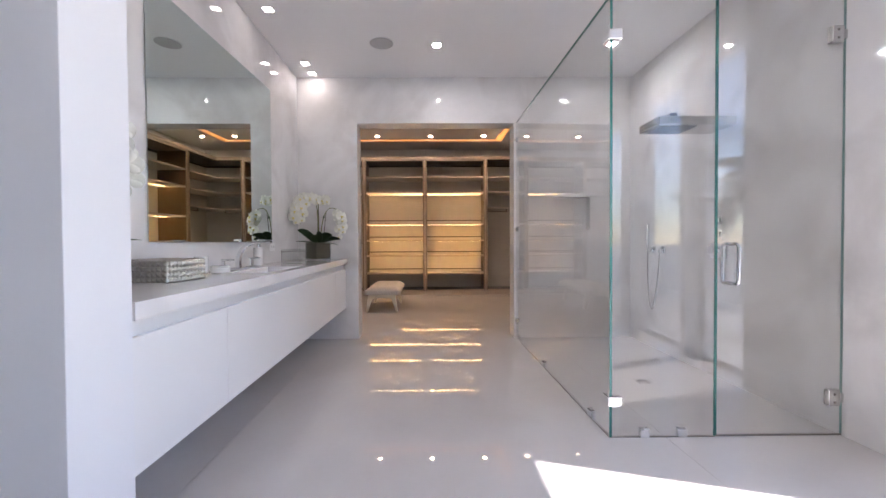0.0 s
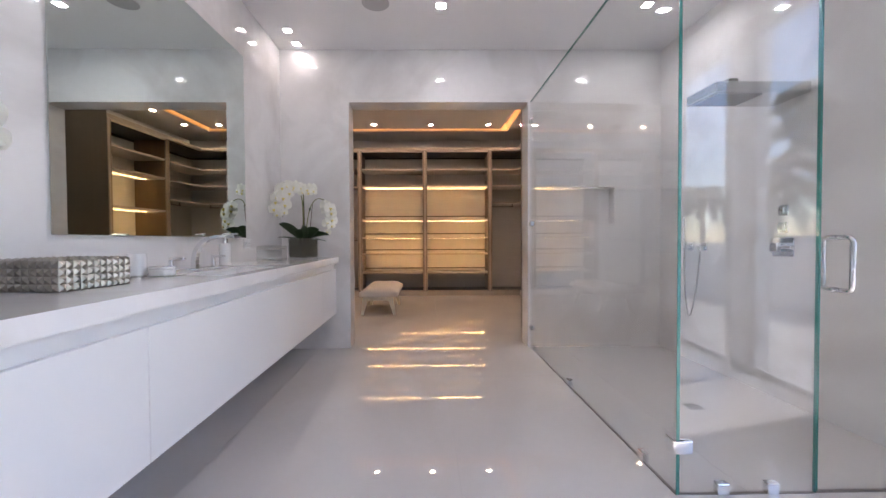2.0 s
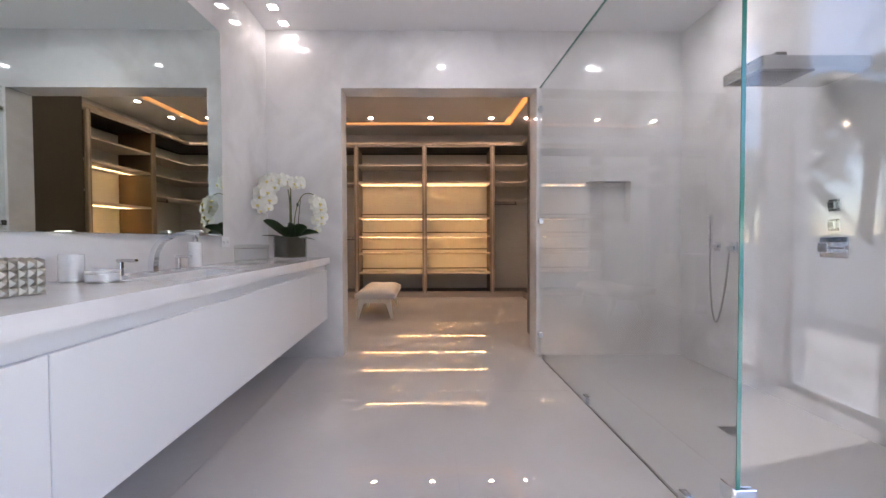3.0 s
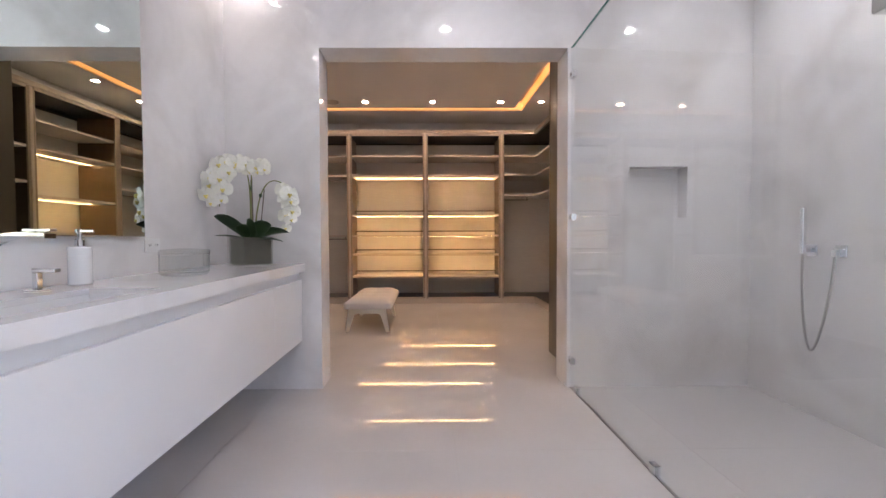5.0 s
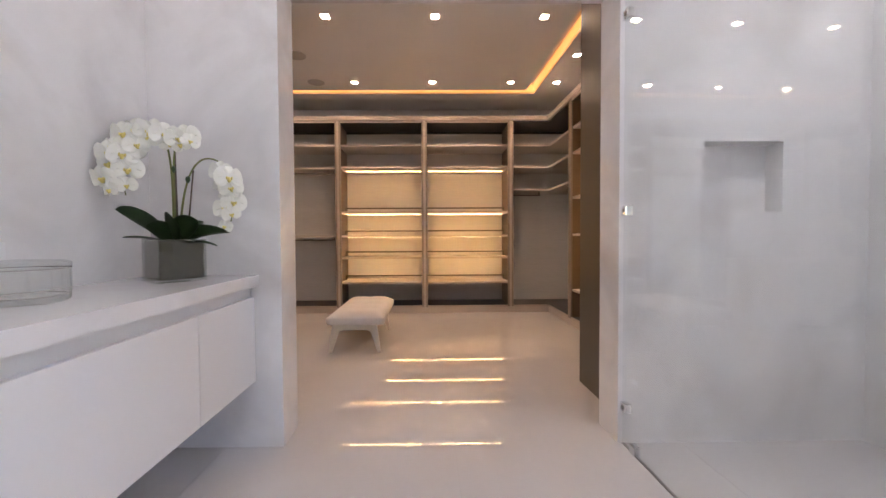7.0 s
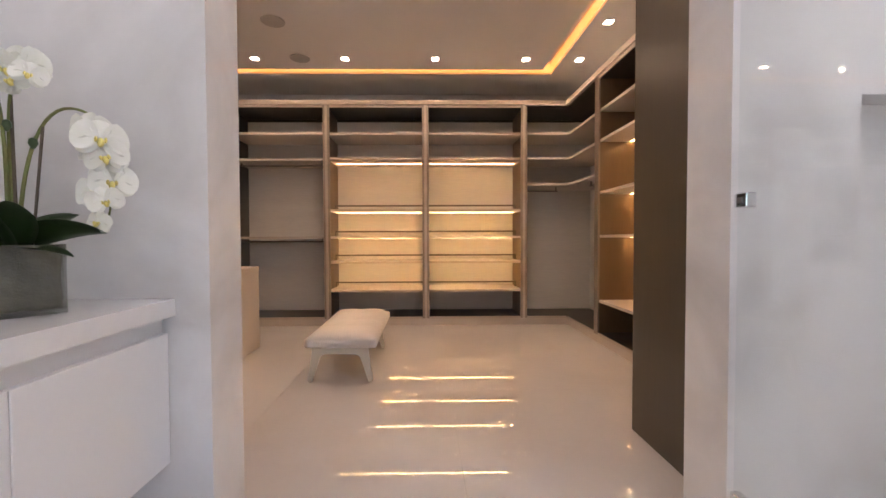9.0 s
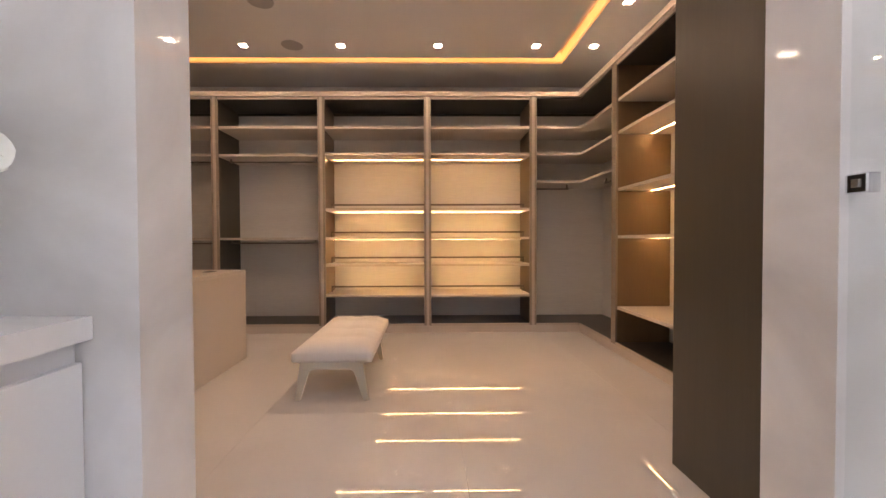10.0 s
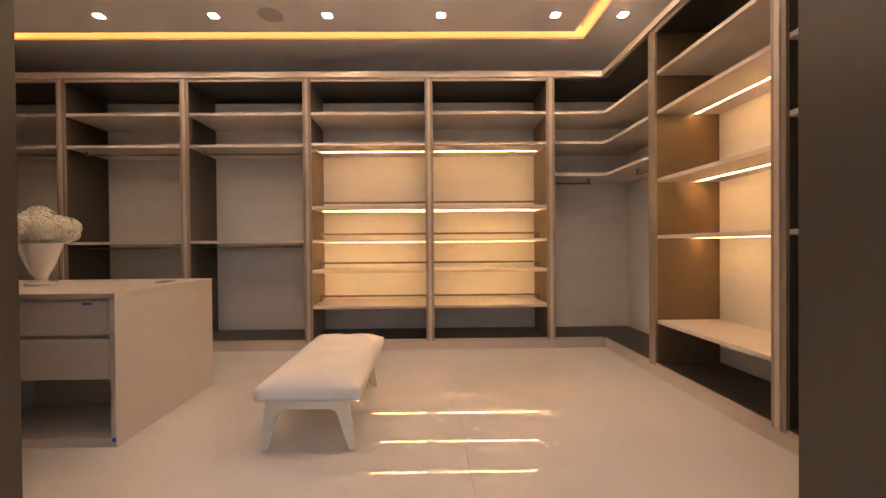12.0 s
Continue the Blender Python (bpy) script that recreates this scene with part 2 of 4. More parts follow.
rows = [(WR, WR + 0.3, 1.46, YE, 0, H1), (WR, WR + 0.3, Y0, 1.46, WTOP, H1), (WR, WR + 0.3, 0.63, 0.71, 0, WTOP), (WR, WR + 0.3, -0.70, -0.43, 0, WTOP), (WR, WR + 0.3, Y0, -2.2, 0, WTOP)]
structure("wall_east", boxes(*rows, b=0), M_WALL, "white marble wall with tall window openings", "wall")
# unseen wall, kept solid so less light reaches the partition and drawers
structure("wall_south", box(-3.4, WR + 0.3, Y0 - 0.2, Y0, 0, H1, b=0), M_PAINT, "assumed plain white wall closing the room behind the bath", "wall")
structure("wall_alcove", box(-3.6, -3.4, Y0, 1.25, 0, H1, b=0), M_PAINT, "plain white side wall", "wall")
structure("ceiling_bathroom", boxes((-3.6, WR + 0.3, Y0 - 0.2, YE, H1, H1 + 0.2), b=0), M_CEIL, "white plastered bathroom ceiling", "ceiling")
# dressing room
structure("wall_closet_north", box(XL2 - 0.2, XR2 + 0.2, YB, YB + 0.2, 0, 3.3, b=0), M_PAINT, "wall behind the shelving", "wall")
structure("wall_closet_east", box(XR2, XR2 + 0.2, YF, YB, 0, 3.3, b=0), M_PAINT, "wall behind the side shelving", "wall")
structure("wall_closet_west", box(XL2 - 0.2, XL2, YF, YB, 0, 3.3, b=0), M_PAINT, "plain closing wall of the dressing room", "wall")
structure("wall_closet_south", box(XL2, WL - 0.2, YF - 0.2, YF, 0, 3.3, b=0), M_PAINT, "wall beside the opening", "wall")
CX0, CX1, CY0, CY1, CW = -4.2, 1.385, 5.45, 8.08, 0.14   # cove slot in the ceiling
structure("ceiling_closet", boxes((XL2, CX0, YF, YB, H2, H2 + 0.16), (CX1 + CW, XR2, YF, YB, H2, H2 + 0.16),
                                  (CX0, CX1 + CW, YF, CY0, H2, H2 + 0.16), (CX0, CX1 + CW, CY1 + CW, YB, H2, H2 + 0.16),
                                  (CX0 + CW, CX1, CY0 + CW, CY1, H2, H2 + 0.16), (XL2, XR2, YF, YB, H2 + 0.16, H2 + 0.25), b=0),
          M_CEIL, "white ceiling with a recessed light cove", "ceiling")
cove = thing("cove_light", (-1.4, 6.7, H2 + 0.05), "warm amber light strip recessed in the ceiling cove", "cove light")
for r in ((CX0 + 0.01, CX1 + CW - 0.01, CY1 + CW - 0.012, CY1 + CW - 0.002), (CX0 + 0.01, CX1 + CW - 0.01, CY0 + 0.002, CY0 + 0.012),
          (CX1 + CW - 0.012, CX1 + CW - 0.002, CY0 + 0.03, CY1 + CW - 0.03), (CX0 + 0.002, CX0 + 0.012, CY0 + 0.03, CY1 + CW - 0.03)):
    part("light_strip", box(*r, H2 + 0.02, H2 + 0.12, b=0), M_COVE, cove)

# windows: frames and panes
for i, (a, c) in enumerate(WIN):
    w = thing("window_%d" % (i + 1), (WR + 0.2, (a + c) / 2, 0), "tall clear window with a slim white frame", "window", kind="structure")
    part("window_frame", boxes((WR + 0.16, WR + 0.21, a, a + 0.035, 0, WTOP), (WR + 0.16, WR + 0.21, c - 0.035, c, 0, WTOP),
                               (WR + 0.16, WR + 0.21, a + 0.035, c - 0.035, 0, 0.05), (WR + 0.16, WR + 0.21, a + 0.035, c - 0.035, WTOP - 0.04, WTOP)), M_PAINT, w)
    part("pane", box(WR + 0.18, WR + 0.19, a + 0.03, c - 0.03, 0.045, WTOP - 0.035, b=0), M_CLEAR, w, shadow=False)

# ---------------- vanity ----------------
VF, VB = -0.905, WL
van = thing("vanity_unit", (-1.2, 2.9, 0.36), "wall-hung white lacquered vanity with handleless drawers", "vanity")
part("carcass", boxes((VB, VF - 0.06, 1.26, YE - 0.003, 0.37, 0.80)), M_LACQ, van)
ys = [1.26, 1.87, 4.04, YE - 0.004]
for a, c in zip(ys, ys[1:]):
    part("drawer_front", box(VF - 0.06, VF - 0.025, a + 0.0015, c - 0.0015, 0.355, 0.80, b=0.002), M_LACQ, van)
part("recess_channel", box(VF - 0.0585, VF - 0.045, 1.26, YE - 0.004, 0.78, 0.857, b=0), M_LACQ, van)
SY0, SY1, SX0, SX1 = 2.47, 3.12, -1.24, -0.985
ct = thing("countertop", (-1.2, 2.9, 0.858), "thick polished white marble countertop", "countertop")
part("slab", boxes((VB + 0.002, VF, 1.255, SY0, 0.897, 0.916), (VB + 0.002, VF, SY1, YE - 0.003, 0.897, 0.916), (VB + 0.002, SX0, SY0, SY1, 0.897, 0.916), (SX1, VF, SY0, SY1, 0.897, 0.916), b=0.0), M_COUNTER, ct)
part("front_edge", box(VF - 0.03, VF, 1.255, YE - 0.003, 0.858, 0.897, b=0), M_COUNTER, ct, "mitred marble front edge")
sink = thing("sink_basin", (-1.11, 2.8, 0.8), "white rectangular undermount basin", "sink")
part("bowl", boxes((SX0 - 0.01, SX1 + 0.01, SY0 - 0.01, SY1 + 0.01, 0.80, 0.812), (SX0 - 0.012, SX0, SY0 - 0.012, SY1 + 0.012, 0.81, 0.8965), (SX1, SX1 + 0.012, SY0 - 0.012, SY1 + 0.012, 0.81, 0.8965),
                   (SX0, SX1, SY0 - 0.012, SY0, 0.81, 0.8965), (SX0, SX1, SY1, SY1 + 0.012, 0.81, 0.8965)), M_CERAMIC, sink)
part("drain", lathe(-1.11, 2.8, [(0.03, 0.812), (0.03, 0.816), (0.022, 0.818)], 24), M_CHROME, sink)
mir = thing("mirror", (WL, 2.88, 1.105), "large rectangular wall mirror hung above the vanity", "mirror")
MW = [WL + 0.027 + 0.026 * (y - 2.885) for y in (2.11, 3.66)]   # it hangs nearly square to the end wall
bm = bmesh.new()
vs = [bm.verts.new(p) for p in ((WL + 0.001, 2.118, 1.113), (WL + 0.001, 3.652, 1.113), (WL + 0.001, 3.652, 2.476), (WL + 0.001, 2.118, 2.476),
                                (MW[0], 2.118, 1.113), (MW[1], 3.652, 1.113), (MW[1], 3.652, 2.476), (MW[0], 2.118, 2.476))]
for f in ((0, 3, 2, 1), (0, 1, 5, 4), (1, 2, 6, 5), (2, 3, 7, 6), (3, 0, 4, 7), (4, 5, 6, 7)):
    bm.faces.new([vs[k] for k in f])
part("backing", bm, M_DARKGAP, mir, "dark backing frame")
bm = bmesh.new()
vs = [[bm.verts.new((MW[0] + (MW[1] - MW[0]) * (y - 2.11) / 1.55 + x, y, z)) for y, z in ((2.11 + d, 1.105 + d), (3.66 - d, 1.105 + d), (3.66 - d, 2.484 - d), (2.11 + d, 2.484 - d))] for x, d in ((0.0005, 0), (0.003, 0), (0.004, 0.003))]
for a, c in zip(vs, vs[1:]):
    for i in range(4):
        bm.faces.new((a[i], a[(i + 1) % 4], c[(i + 1) % 4], c[i]))
bm.faces.new(vs[-1])
bm.faces.new(vs[0][::-1])
bmesh.ops.recalc_face_normals(bm, faces=bm.faces[:])
part("mirror_glass", bm, M_MIRROR, mir)

# ---------------- shower enclosure ----------------
GX, GY, GT, DX0, DX1 = 1.012, 2.215, 2.45, 1.61, WR
sp = thing("shower_screen", (GX, 3.4, 0), "frameless clear glass shower side panel", "glass panel")
part("pane", box(GX, GX + 0.012, GY, YE - 0.003, 0.004, GT, b=0), M_GLASS, sp, shadow=False)
part("edge", box(GX - 0.001, GX + 0.013, GY - 0.003, GY, 0.004, GT, b=0), M_EDGE, sp, "green polished glass edge")
part("top_edge", box(GX - 0.001, GX + 0.013, GY, YE - 0.003, GT, GT + 0.002, b=0), M_EDGE, sp)
part("bottom_seal", box(GX - 0.001, GX + 0.013, GY, YE - 0.003, 0.0005, 0.004, b=0), M_STEEL, sp)
fp = thing("shower_front_panel", (1.3, GY, 0), "fixed clear glass panel beside the shower door", "glass panel")
part("pane", box(GX + 0.014, DX0 - 0.003, GY, GY + 0.012, 0.004, GT, b=0), M_GLASS, fp, shadow=False)
part("edge", box(DX0 - 0.006, DX0 - 0.003, GY - 0.001, GY + 0.013, 0.004, GT, b=0), M_EDGE, fp)
part("bottom_seal", box(GX + 0.014, DX0 - 0.006, GY - 0.001, GY + 0.013, 0.0005, 0.004, b=0), M_STEEL, fp)
dr = thing("shower_door", (1.98, GY, 0), "frameless clear glass shower door, closed", "shower door")
part("pane", box(DX0 + 0.003, DX1 - 0.006, GY, GY + 0.012, 0.012, GT, b=0), M_GLASS, dr, shadow=False)
part("edge", box(DX0, DX0 + 0.003, GY - 0.001, GY + 0.013, 0.012, GT, b=0), M_EDGE, dr, "green polished glass edge")
part("hinge_edge", box(DX1 - 0.006, DX1 - 0.004, GY, GY + 0.012, 0.012, GT, b=0), M_PALE_EDGE, dr)
part("bottom_seal", box(DX0 + 0.003, DX1 - 0.006, GY + 0.001, GY + 0.011, 0.002, 0.012, b=0), M_STEEL, dr)
HX, HZ0, HZ1 = 1.69, 0.86, 1.08
for s in (-1, 1):
    o = GY + 0.006 + s * 0.006
    pts = [(HX, o, HZ0), (HX, o + s * 0.035, HZ0)] + [(HX, o + s * (0.035 + 0.02 * math.sin(a)), HZ0 + 0.02 * (1 - math.cos(a))) for a in (0.5, 1.0, 1.57)]
    pts += [(HX, o + s * (0.035 + 0.02 * math.sin(a)), HZ1 - 0.02 * (1 - math.cos(a))) for a in (1.57, 1.0, 0.5)] + [(HX, o + s * 0.035, HZ1), (HX, o, HZ1)]
    part("handle", tube([(x + 0.0, y, z) for x, y, z in pts], 0.011, 14), M_CHROME, dr, "chrome D-shaped pull handle", smooth=True)
for z in (0.215, 2.235):
    part("hinge", boxes((DX1 - 0.088, DX1 - 0.022, GY - 0.011, GY + 0.023, z - 0.045, z + 0.045), (DX1 - 0.022, DX1 - 0.0005, GY - 0.008, GY + 0.02, z - 0.026, z + 0.026), b=0.003), M_SATIN, dr, "square satin steel hinge")
    part("screw", boxes((DX1 - 0.062, DX1 - 0.05, GY - 0.0125, GY - 0.0112, z - 0.028, z - 0.016), (DX1 - 0.062, DX1 - 0.05, GY - 0.0125, GY - 0.0112, z + 0.016, z + 0.028), b=0), M_STEEL, dr)


def clip(x0, x1, y0, y1, z0, z1):
    c = thing("glass_clip", ((x0 + x1) / 2, (y0 + y1) / 2, z0), "small square chrome glass clamp", "glass clamp", group="shower glass clamps")
    part("body", box(x0, x1, y0, y1, z0, z1, b=0.003), M_CHROME, c)
    part("screw", lathe((x0 + x1) / 2, (y0 + y1) / 2, [(0.006, z1), (0.005, z1 + 0.002)], 12), M_NICKEL, c)


for y in (2.48, 3.48, 4.44):
    clip(GX - 0.01, GX + 0.022, y - 0.025, y + 0.025, 0.0005, 0.05)
for x in (1.21, 1.42):
    clip(x - 0.025, x + 0.025, GY - 0.01, GY + 0.022, 0.0005, 0.05)
for z in (0.205, 1.24, 2.25):
    c = thing("wall_clamp", (GX, YE, z), "square chrome clamp fixing glass to the wall", "glass clamp", group="shower glass clamps")
    part("body", box(GX - 0.012, GX + 0.024, YE - 0.055, YE - 0.0005, z - 0.025, z + 0.025, b=0.003), M_CHROME, c)
    part("screw", boxes((GX - 0.016, GX - 0.012, YE - 0.04, YE - 0.02, z - 0.01, z + 0.01)), M_STEEL, c)
for z in (0.205, 2.235):
    c = thing("corner_clamp", (GX, GY, z), "chrome corner clamp joining two glass panels", "glass clamp", group="shower glass clamps")
    part("body", boxes((GX - 0.012, GX + 0.065, GY - 0.012, GY - 0.003, z - 0.028, z + 0.028), (GX - 0.012, GX - 0.002, GY - 0.003, GY + 0.06, z - 0.028, z + 0.028), b=0.003), M_CHROME, c)
    part("inner_plate", boxes((GX + 0.014, GX + 0.065, GY + 0.0125, GY + 0.02, z - 0.025, z + 0.025)), M_CHROME, c)

sh = thing("rain_shower_head", (2.0, 3.13, 1.97), "flat rectangular chrome rain shower head on the wall", "shower head")
X0, X1, YA, YC, ZA, ZB = 1.735, WR - 0.002, 2.99, 3.27, 1.97, 2.035
part("body", box(X0, X1, YA, YC, ZA, ZB, b=0.006), M_SATIN, sh)
part("spray_plate", box(X0 + 0.03, X0 + 0.31, YA + 0.03, YC - 0.03, ZA - 0.004, ZA - 0.001, b=0), M_NICKEL, sh)
bm = bmesh.new()
for i in range(14):
    for j in range(12):
        bmesh.ops.create_circle(bm, cap_ends=True, radius=0.0062, segments=6, matrix=Matrix.Translation((X0 + 0.042 + i * 0.0197, YA + 0.042 + j * 0.0178, ZA - 0.0055)) @ Matrix.Rotation(math.pi, 4, "X"))
tagged(part("nozzles", bm, M_DARKGAP, sh), kind="stuff")
part("mount", box(X0 + 0.10, X0 + 0.16, YA + 0.03, YA + 0.12, ZB, ZB + 0.03, b=0.004), M_STEEL, sh)
hs = thing("hand_shower", (WR, 4.0, 1.0), "chrome hand shower on a wall bracket with a hose", "hand shower")
part("bracket", boxes((WR - 0.012, WR - 0.0005, 4.05, 4.12, 0.975, 1.045), (WR - 0.06, WR - 0.012, 4.07, 4.10, 1.0, 1.025), b=0.003), M_CHROME, hs)
part("wand", box(WR - 0.075, WR - 0.05, 4.073, 4.098, 0.99, 1.27, b=0.004), M_CHROME, hs)
part("outlet", boxes((WR - 0.012, WR - 0.0005, 3.88, 3.95, 0.975, 1.045), (WR - 0.05, WR - 0.012, 3.90, 3.93, 0.98, 1.02), b=0.003), M_CHROME, hs)
hose = bezier((WR - 0.062, 4.085, 0.99), (WR - 0.07, 4.09, 0.75), (WR - 0.05, 4.08, 0.40), (WR - 0.045, 4.04, 0.41), 16) + bezier((WR - 0.045, 4.04, 0.41), (WR - 0.045, 4.0, 0.42), (WR - 0.045, 3.93, 0.72), (WR - 0.04, 3.915, 0.98), 16)[1:]
part("hose", tube(hose, 0.007, 8), M_NICKEL, hs, smooth=True)
vv = thing("shower_valve", (WR, 3.17, 1.0), "square chrome shower mixer with two buttons", "shower valve")
part("plate", box(WR - 0.012, WR - 0.0005, 3.09, 3.25, 0.96, 1.08, b=0.004), M_CHROME, vv)
part("lever", boxes((WR - 0.075, WR - 0.012, 3.14, 3.20, 0.99, 1.05), (WR - 0.07, WR - 0.045, 3.05, 3.14, 1.01, 1.03), b=0.004), M_CHROME, vv)
for z in (1.15, 1.262):
    part("button", boxes((WR - 0.01, WR - 0.0005, 3.135, 3.205, z - 0.035, z + 0.035), (WR - 0.03, WR - 0.01, 3.15, 3.19, z - 0.02, z + 0.02), b=0.003), M_CHROME, vv)
dn = thing("floor_drain", (1.68, 3.1, 0), "square brushed metal floor drain in the shower", "drain")
part("frame", boxes((1.63, 1.73, 3.05, 3.15, -0.003, 0.0012), b=0), M_NICKEL, dn)
part("grate", boxes(*[(1.637, 1.723, 3.058 + k * 0.012, 3.064 + k * 0.012, 0.0012, 0.0022) for k in range(7)], b=0), M_STEEL, dn)

# ---------------- dressing room shelving ----------------
CF, CD, TOP = 8.31, 0.60, 2.815   # front plane, depth and height of the units
SHELVES = [2.475, 2.16, 1.50, 1.15, 0.828, 0.458]


def unit(x0, x1, shelves, lit, rails, rods, label):
    """One bay of the back run."""
    u = thing("shelving_unit", ((x0 + x1) / 2, CF + 0.2, 0.06), label, "shelving unit", group="closet shelving")
    part("back_panel", box(x0 + 0.018, x1 - 0.018, CF + CD - 0.012, CF + CD, 0.10, TOP - 0.02, b=0), M_BACK, u, "pale linen-textured back")
    for a in (x0, x1 - 0.018):
        # bays with LED strips take the veneer copy that has their light painted in
        part("side_panel", box(a, a + 0.018, CF + 0.022, CF + CD, 0.08, TOP, b=0), M_SIDE_LIT if lit else M_SIDE, u)
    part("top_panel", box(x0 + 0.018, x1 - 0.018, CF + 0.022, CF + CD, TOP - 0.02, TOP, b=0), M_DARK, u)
    # dark strip on the back stands in for the shadow under the top
    part("top_shade_strip", box(x0 + 0.019, x1 - 0.019, CF + CD - 0.02, CF + CD - 0.0125, TOP - 0.05, TOP - 0.021, b=0), M_DARK, u)
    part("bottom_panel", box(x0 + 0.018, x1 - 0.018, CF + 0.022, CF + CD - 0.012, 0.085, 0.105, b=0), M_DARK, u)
    for a in (x0 + 0.0005, x1 - 0.042):
        part("stile", box(a, a + 0.0415, CF, CF + 0.02, 0.09, TOP, b=0), M_FRAME, u)
    part("cover_strip", box(x1 - 0.0155, x1 + 0.0155, CF - 0.008, CF - 0.0005, 0.09, TOP, b=0), M_TAUPE, u, "light taupe cover strip between bays")
    part("bottom_rail", box(x0 + 0.043, x1 - 0.043, CF + 0.002, CF + 0.02, 0.085, 0.112, b=0), M_TAUPE, u)
    part("top_rail", box(x0 + 0.043, x1 - 0.043, CF + 0.002, CF + 0.02, TOP - 0.03, TOP, b=0), M_TAUPE, u)
    for k, z in enumerate(shelves):
        s = part("shelf", box(x0 + 0.02, x1 - 0.02, CF + 0.028, CF + CD - 0.013, z - 0.028, z, b=0), M_SHELF, u)
        if z in lit:
            part("led_strip", box(x0 + 0.06, x1 - 0.06, CF + 0.329, CF + 0.335, z - 0.0289, z - 0.0284, b=0), M_LED, s, "glowing warm light strip")
        if z in rails:
            part("shoe_rail", boxes((x0 + 0.03, x1 - 0.03, CF + 0.33, CF + 0.345, z + 0.055, z + 0.077), (x0 + 0.03, x0 + 0.045, CF + 0.33, CF + 0.345, z, z + 0.055), (x1 - 0.045, x1 - 0.03, CF + 0.33, CF + 0.345, z, z + 0.055)), M_RAIL, s)
        if z in rods:
            part("hanging_rod", boxes((x0 + 0.09, x1 - 0.07, CF + 0.17, CF + 0.20, z - 0.075, z - 0.06), (x0 + 0.10, x0 + 0.115, CF + 0.175, CF + 0.195, z - 0.06, z - 0.028), (x1 - 0.115, x1 - 0.10, CF + 0.175, CF + 0.195, z - 0.06, z - 0.028)), M_RAIL, s)
    return u


UX = [-5.07, -3.82, -2.565, -1.308, -0.05, 1.213]
LITSET = (2.16, 1.50, 1.15, 0.828)
for i, (a, c) in enumerate(zip(UX, UX[1:])):
    if i >= 3:
        unit(a, c, SHELVES, LITSET, (1.50, 1.15, 0.828, 0.458), (), "tall taupe shelving bay with warm lit shoe shelves")
    else:
        unit(a, c, [2.475, 2.145, 1.15], (), (), (2.145, 1.15), "tall taupe hanging bay with high shelves and two rods")

# right-hand run
RF, RD = 1.765, 0.56


def side_unit(y0, y1, shelves, lit, label):
    u = thing("side_shelving_unit", (RF + 0.2, (y0 + y1) / 2, 0.06), label, "shelving unit", group="closet shelving")
    part("back_panel", box(RF + RD - 0.012, RF + RD, y0 + 0.018, y1 - 0.018, 0.10, TOP - 0.02, b=0), M_BACK, u, "pale linen-textured back")
    for a in (y0, y1 - 0.018):
        # lit bay: side panels in the veneer copy brightened as if by LEDs
        part("side_panel", box(RF + 0.022, RF + RD, a, a + 0.018, 0.08, TOP, b=0), M_SIDE_LIT if lit else M_SIDE, u)
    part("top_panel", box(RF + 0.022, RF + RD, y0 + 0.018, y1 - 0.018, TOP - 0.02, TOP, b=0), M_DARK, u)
    # strip painted dark as shade at the head of the back panel
    part("top_shade_strip", box(RF + RD - 0.02, RF + RD - 0.0125, y0 + 0.019, y1 - 0.019, TOP - 0.06, TOP - 0.021, b=0), M_DARK, u)
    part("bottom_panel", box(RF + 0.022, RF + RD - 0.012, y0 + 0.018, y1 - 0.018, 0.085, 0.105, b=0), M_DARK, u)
    for a in (y0 + 0.0005, y1 - 0.045):
        part("stile", box(RF, RF + 0.02, a, a + 0.0445, 0.09, TOP, b=0), M_FRAME, u)
    part("cover_strip", box(RF - 0.008, RF - 0.0005, y0 - 0.0155, y0 + 0.0155, 0.09, TOP, b=0), M_TAUPE, u)
    part("bottom_rail", box(RF + 0.002, RF + 0.02, y0 + 0.046, y1 - 0.046, 0.085, 0.112, b=0), M_TAUPE, u)
    part("top_rail", box(RF + 0.002, RF + 0.02, y0 + 0.046, y1 - 0.046, TOP - 0.03, TOP, b=0), M_TAUPE, u)
    for z in shelves:
        s = part("shelf", box(RF + 0.028, RF + RD - 0.013, y0 + 0.02, y1 - 0.02, z - 0.028, z, b=0), M_SHELF, u)
        if z in lit:
            part("led_strip", box(RF + 0.347, RF + 0.353, y0 + 0.05, y1 - 0.03, z - 0.0289, z - 0.0284, b=0), M_LED, s, "glowing warm light strip")
    return u


side_unit(6.255, 7.43, [2.475, 2.16, 1.61, 1.15, 0.458], (2.16, 1.61, 1.15), "tall taupe shelving bay with warm lit shelves")
side_unit(5.49, 6.255, [2.16, 1.76, 1.15], (), "dark narrow shelving bay beside the tall panel")

# corner bay: shelves run round the corner
cu = thing("corner_shelving_unit", (1.5, 8.2, 0.06), "open corner bay with wrap-round shelves and hanging rods", "shelving unit", group="closet shelving")
KX, KY = RF, CF
part("back_panel", boxes((1.215, XR2 - 0.03, CF + CD - 0.012, CF + CD, 0.10, TOP - 0.02), (RF + RD - 0.012, RF + RD, 7.448, CF + CD - 0.013, 0.10, TOP - 0.02), b=0), M_BACK, cu)
# dark strips round the corner imitate the shadow below the top panel
part("top_shade_strip", boxes((1.215, RF + RD - 0.02, CF + CD - 0.02, CF + CD - 0.0125, TOP - 0.05, TOP - 0.021), (RF + RD - 0.02, RF + RD - 0.0125, 7.448, CF + CD - 0.021, TOP - 0.05, TOP - 0.021), b=0), M_DARK, cu)
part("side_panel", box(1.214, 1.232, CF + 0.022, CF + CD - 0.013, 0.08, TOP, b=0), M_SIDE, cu)
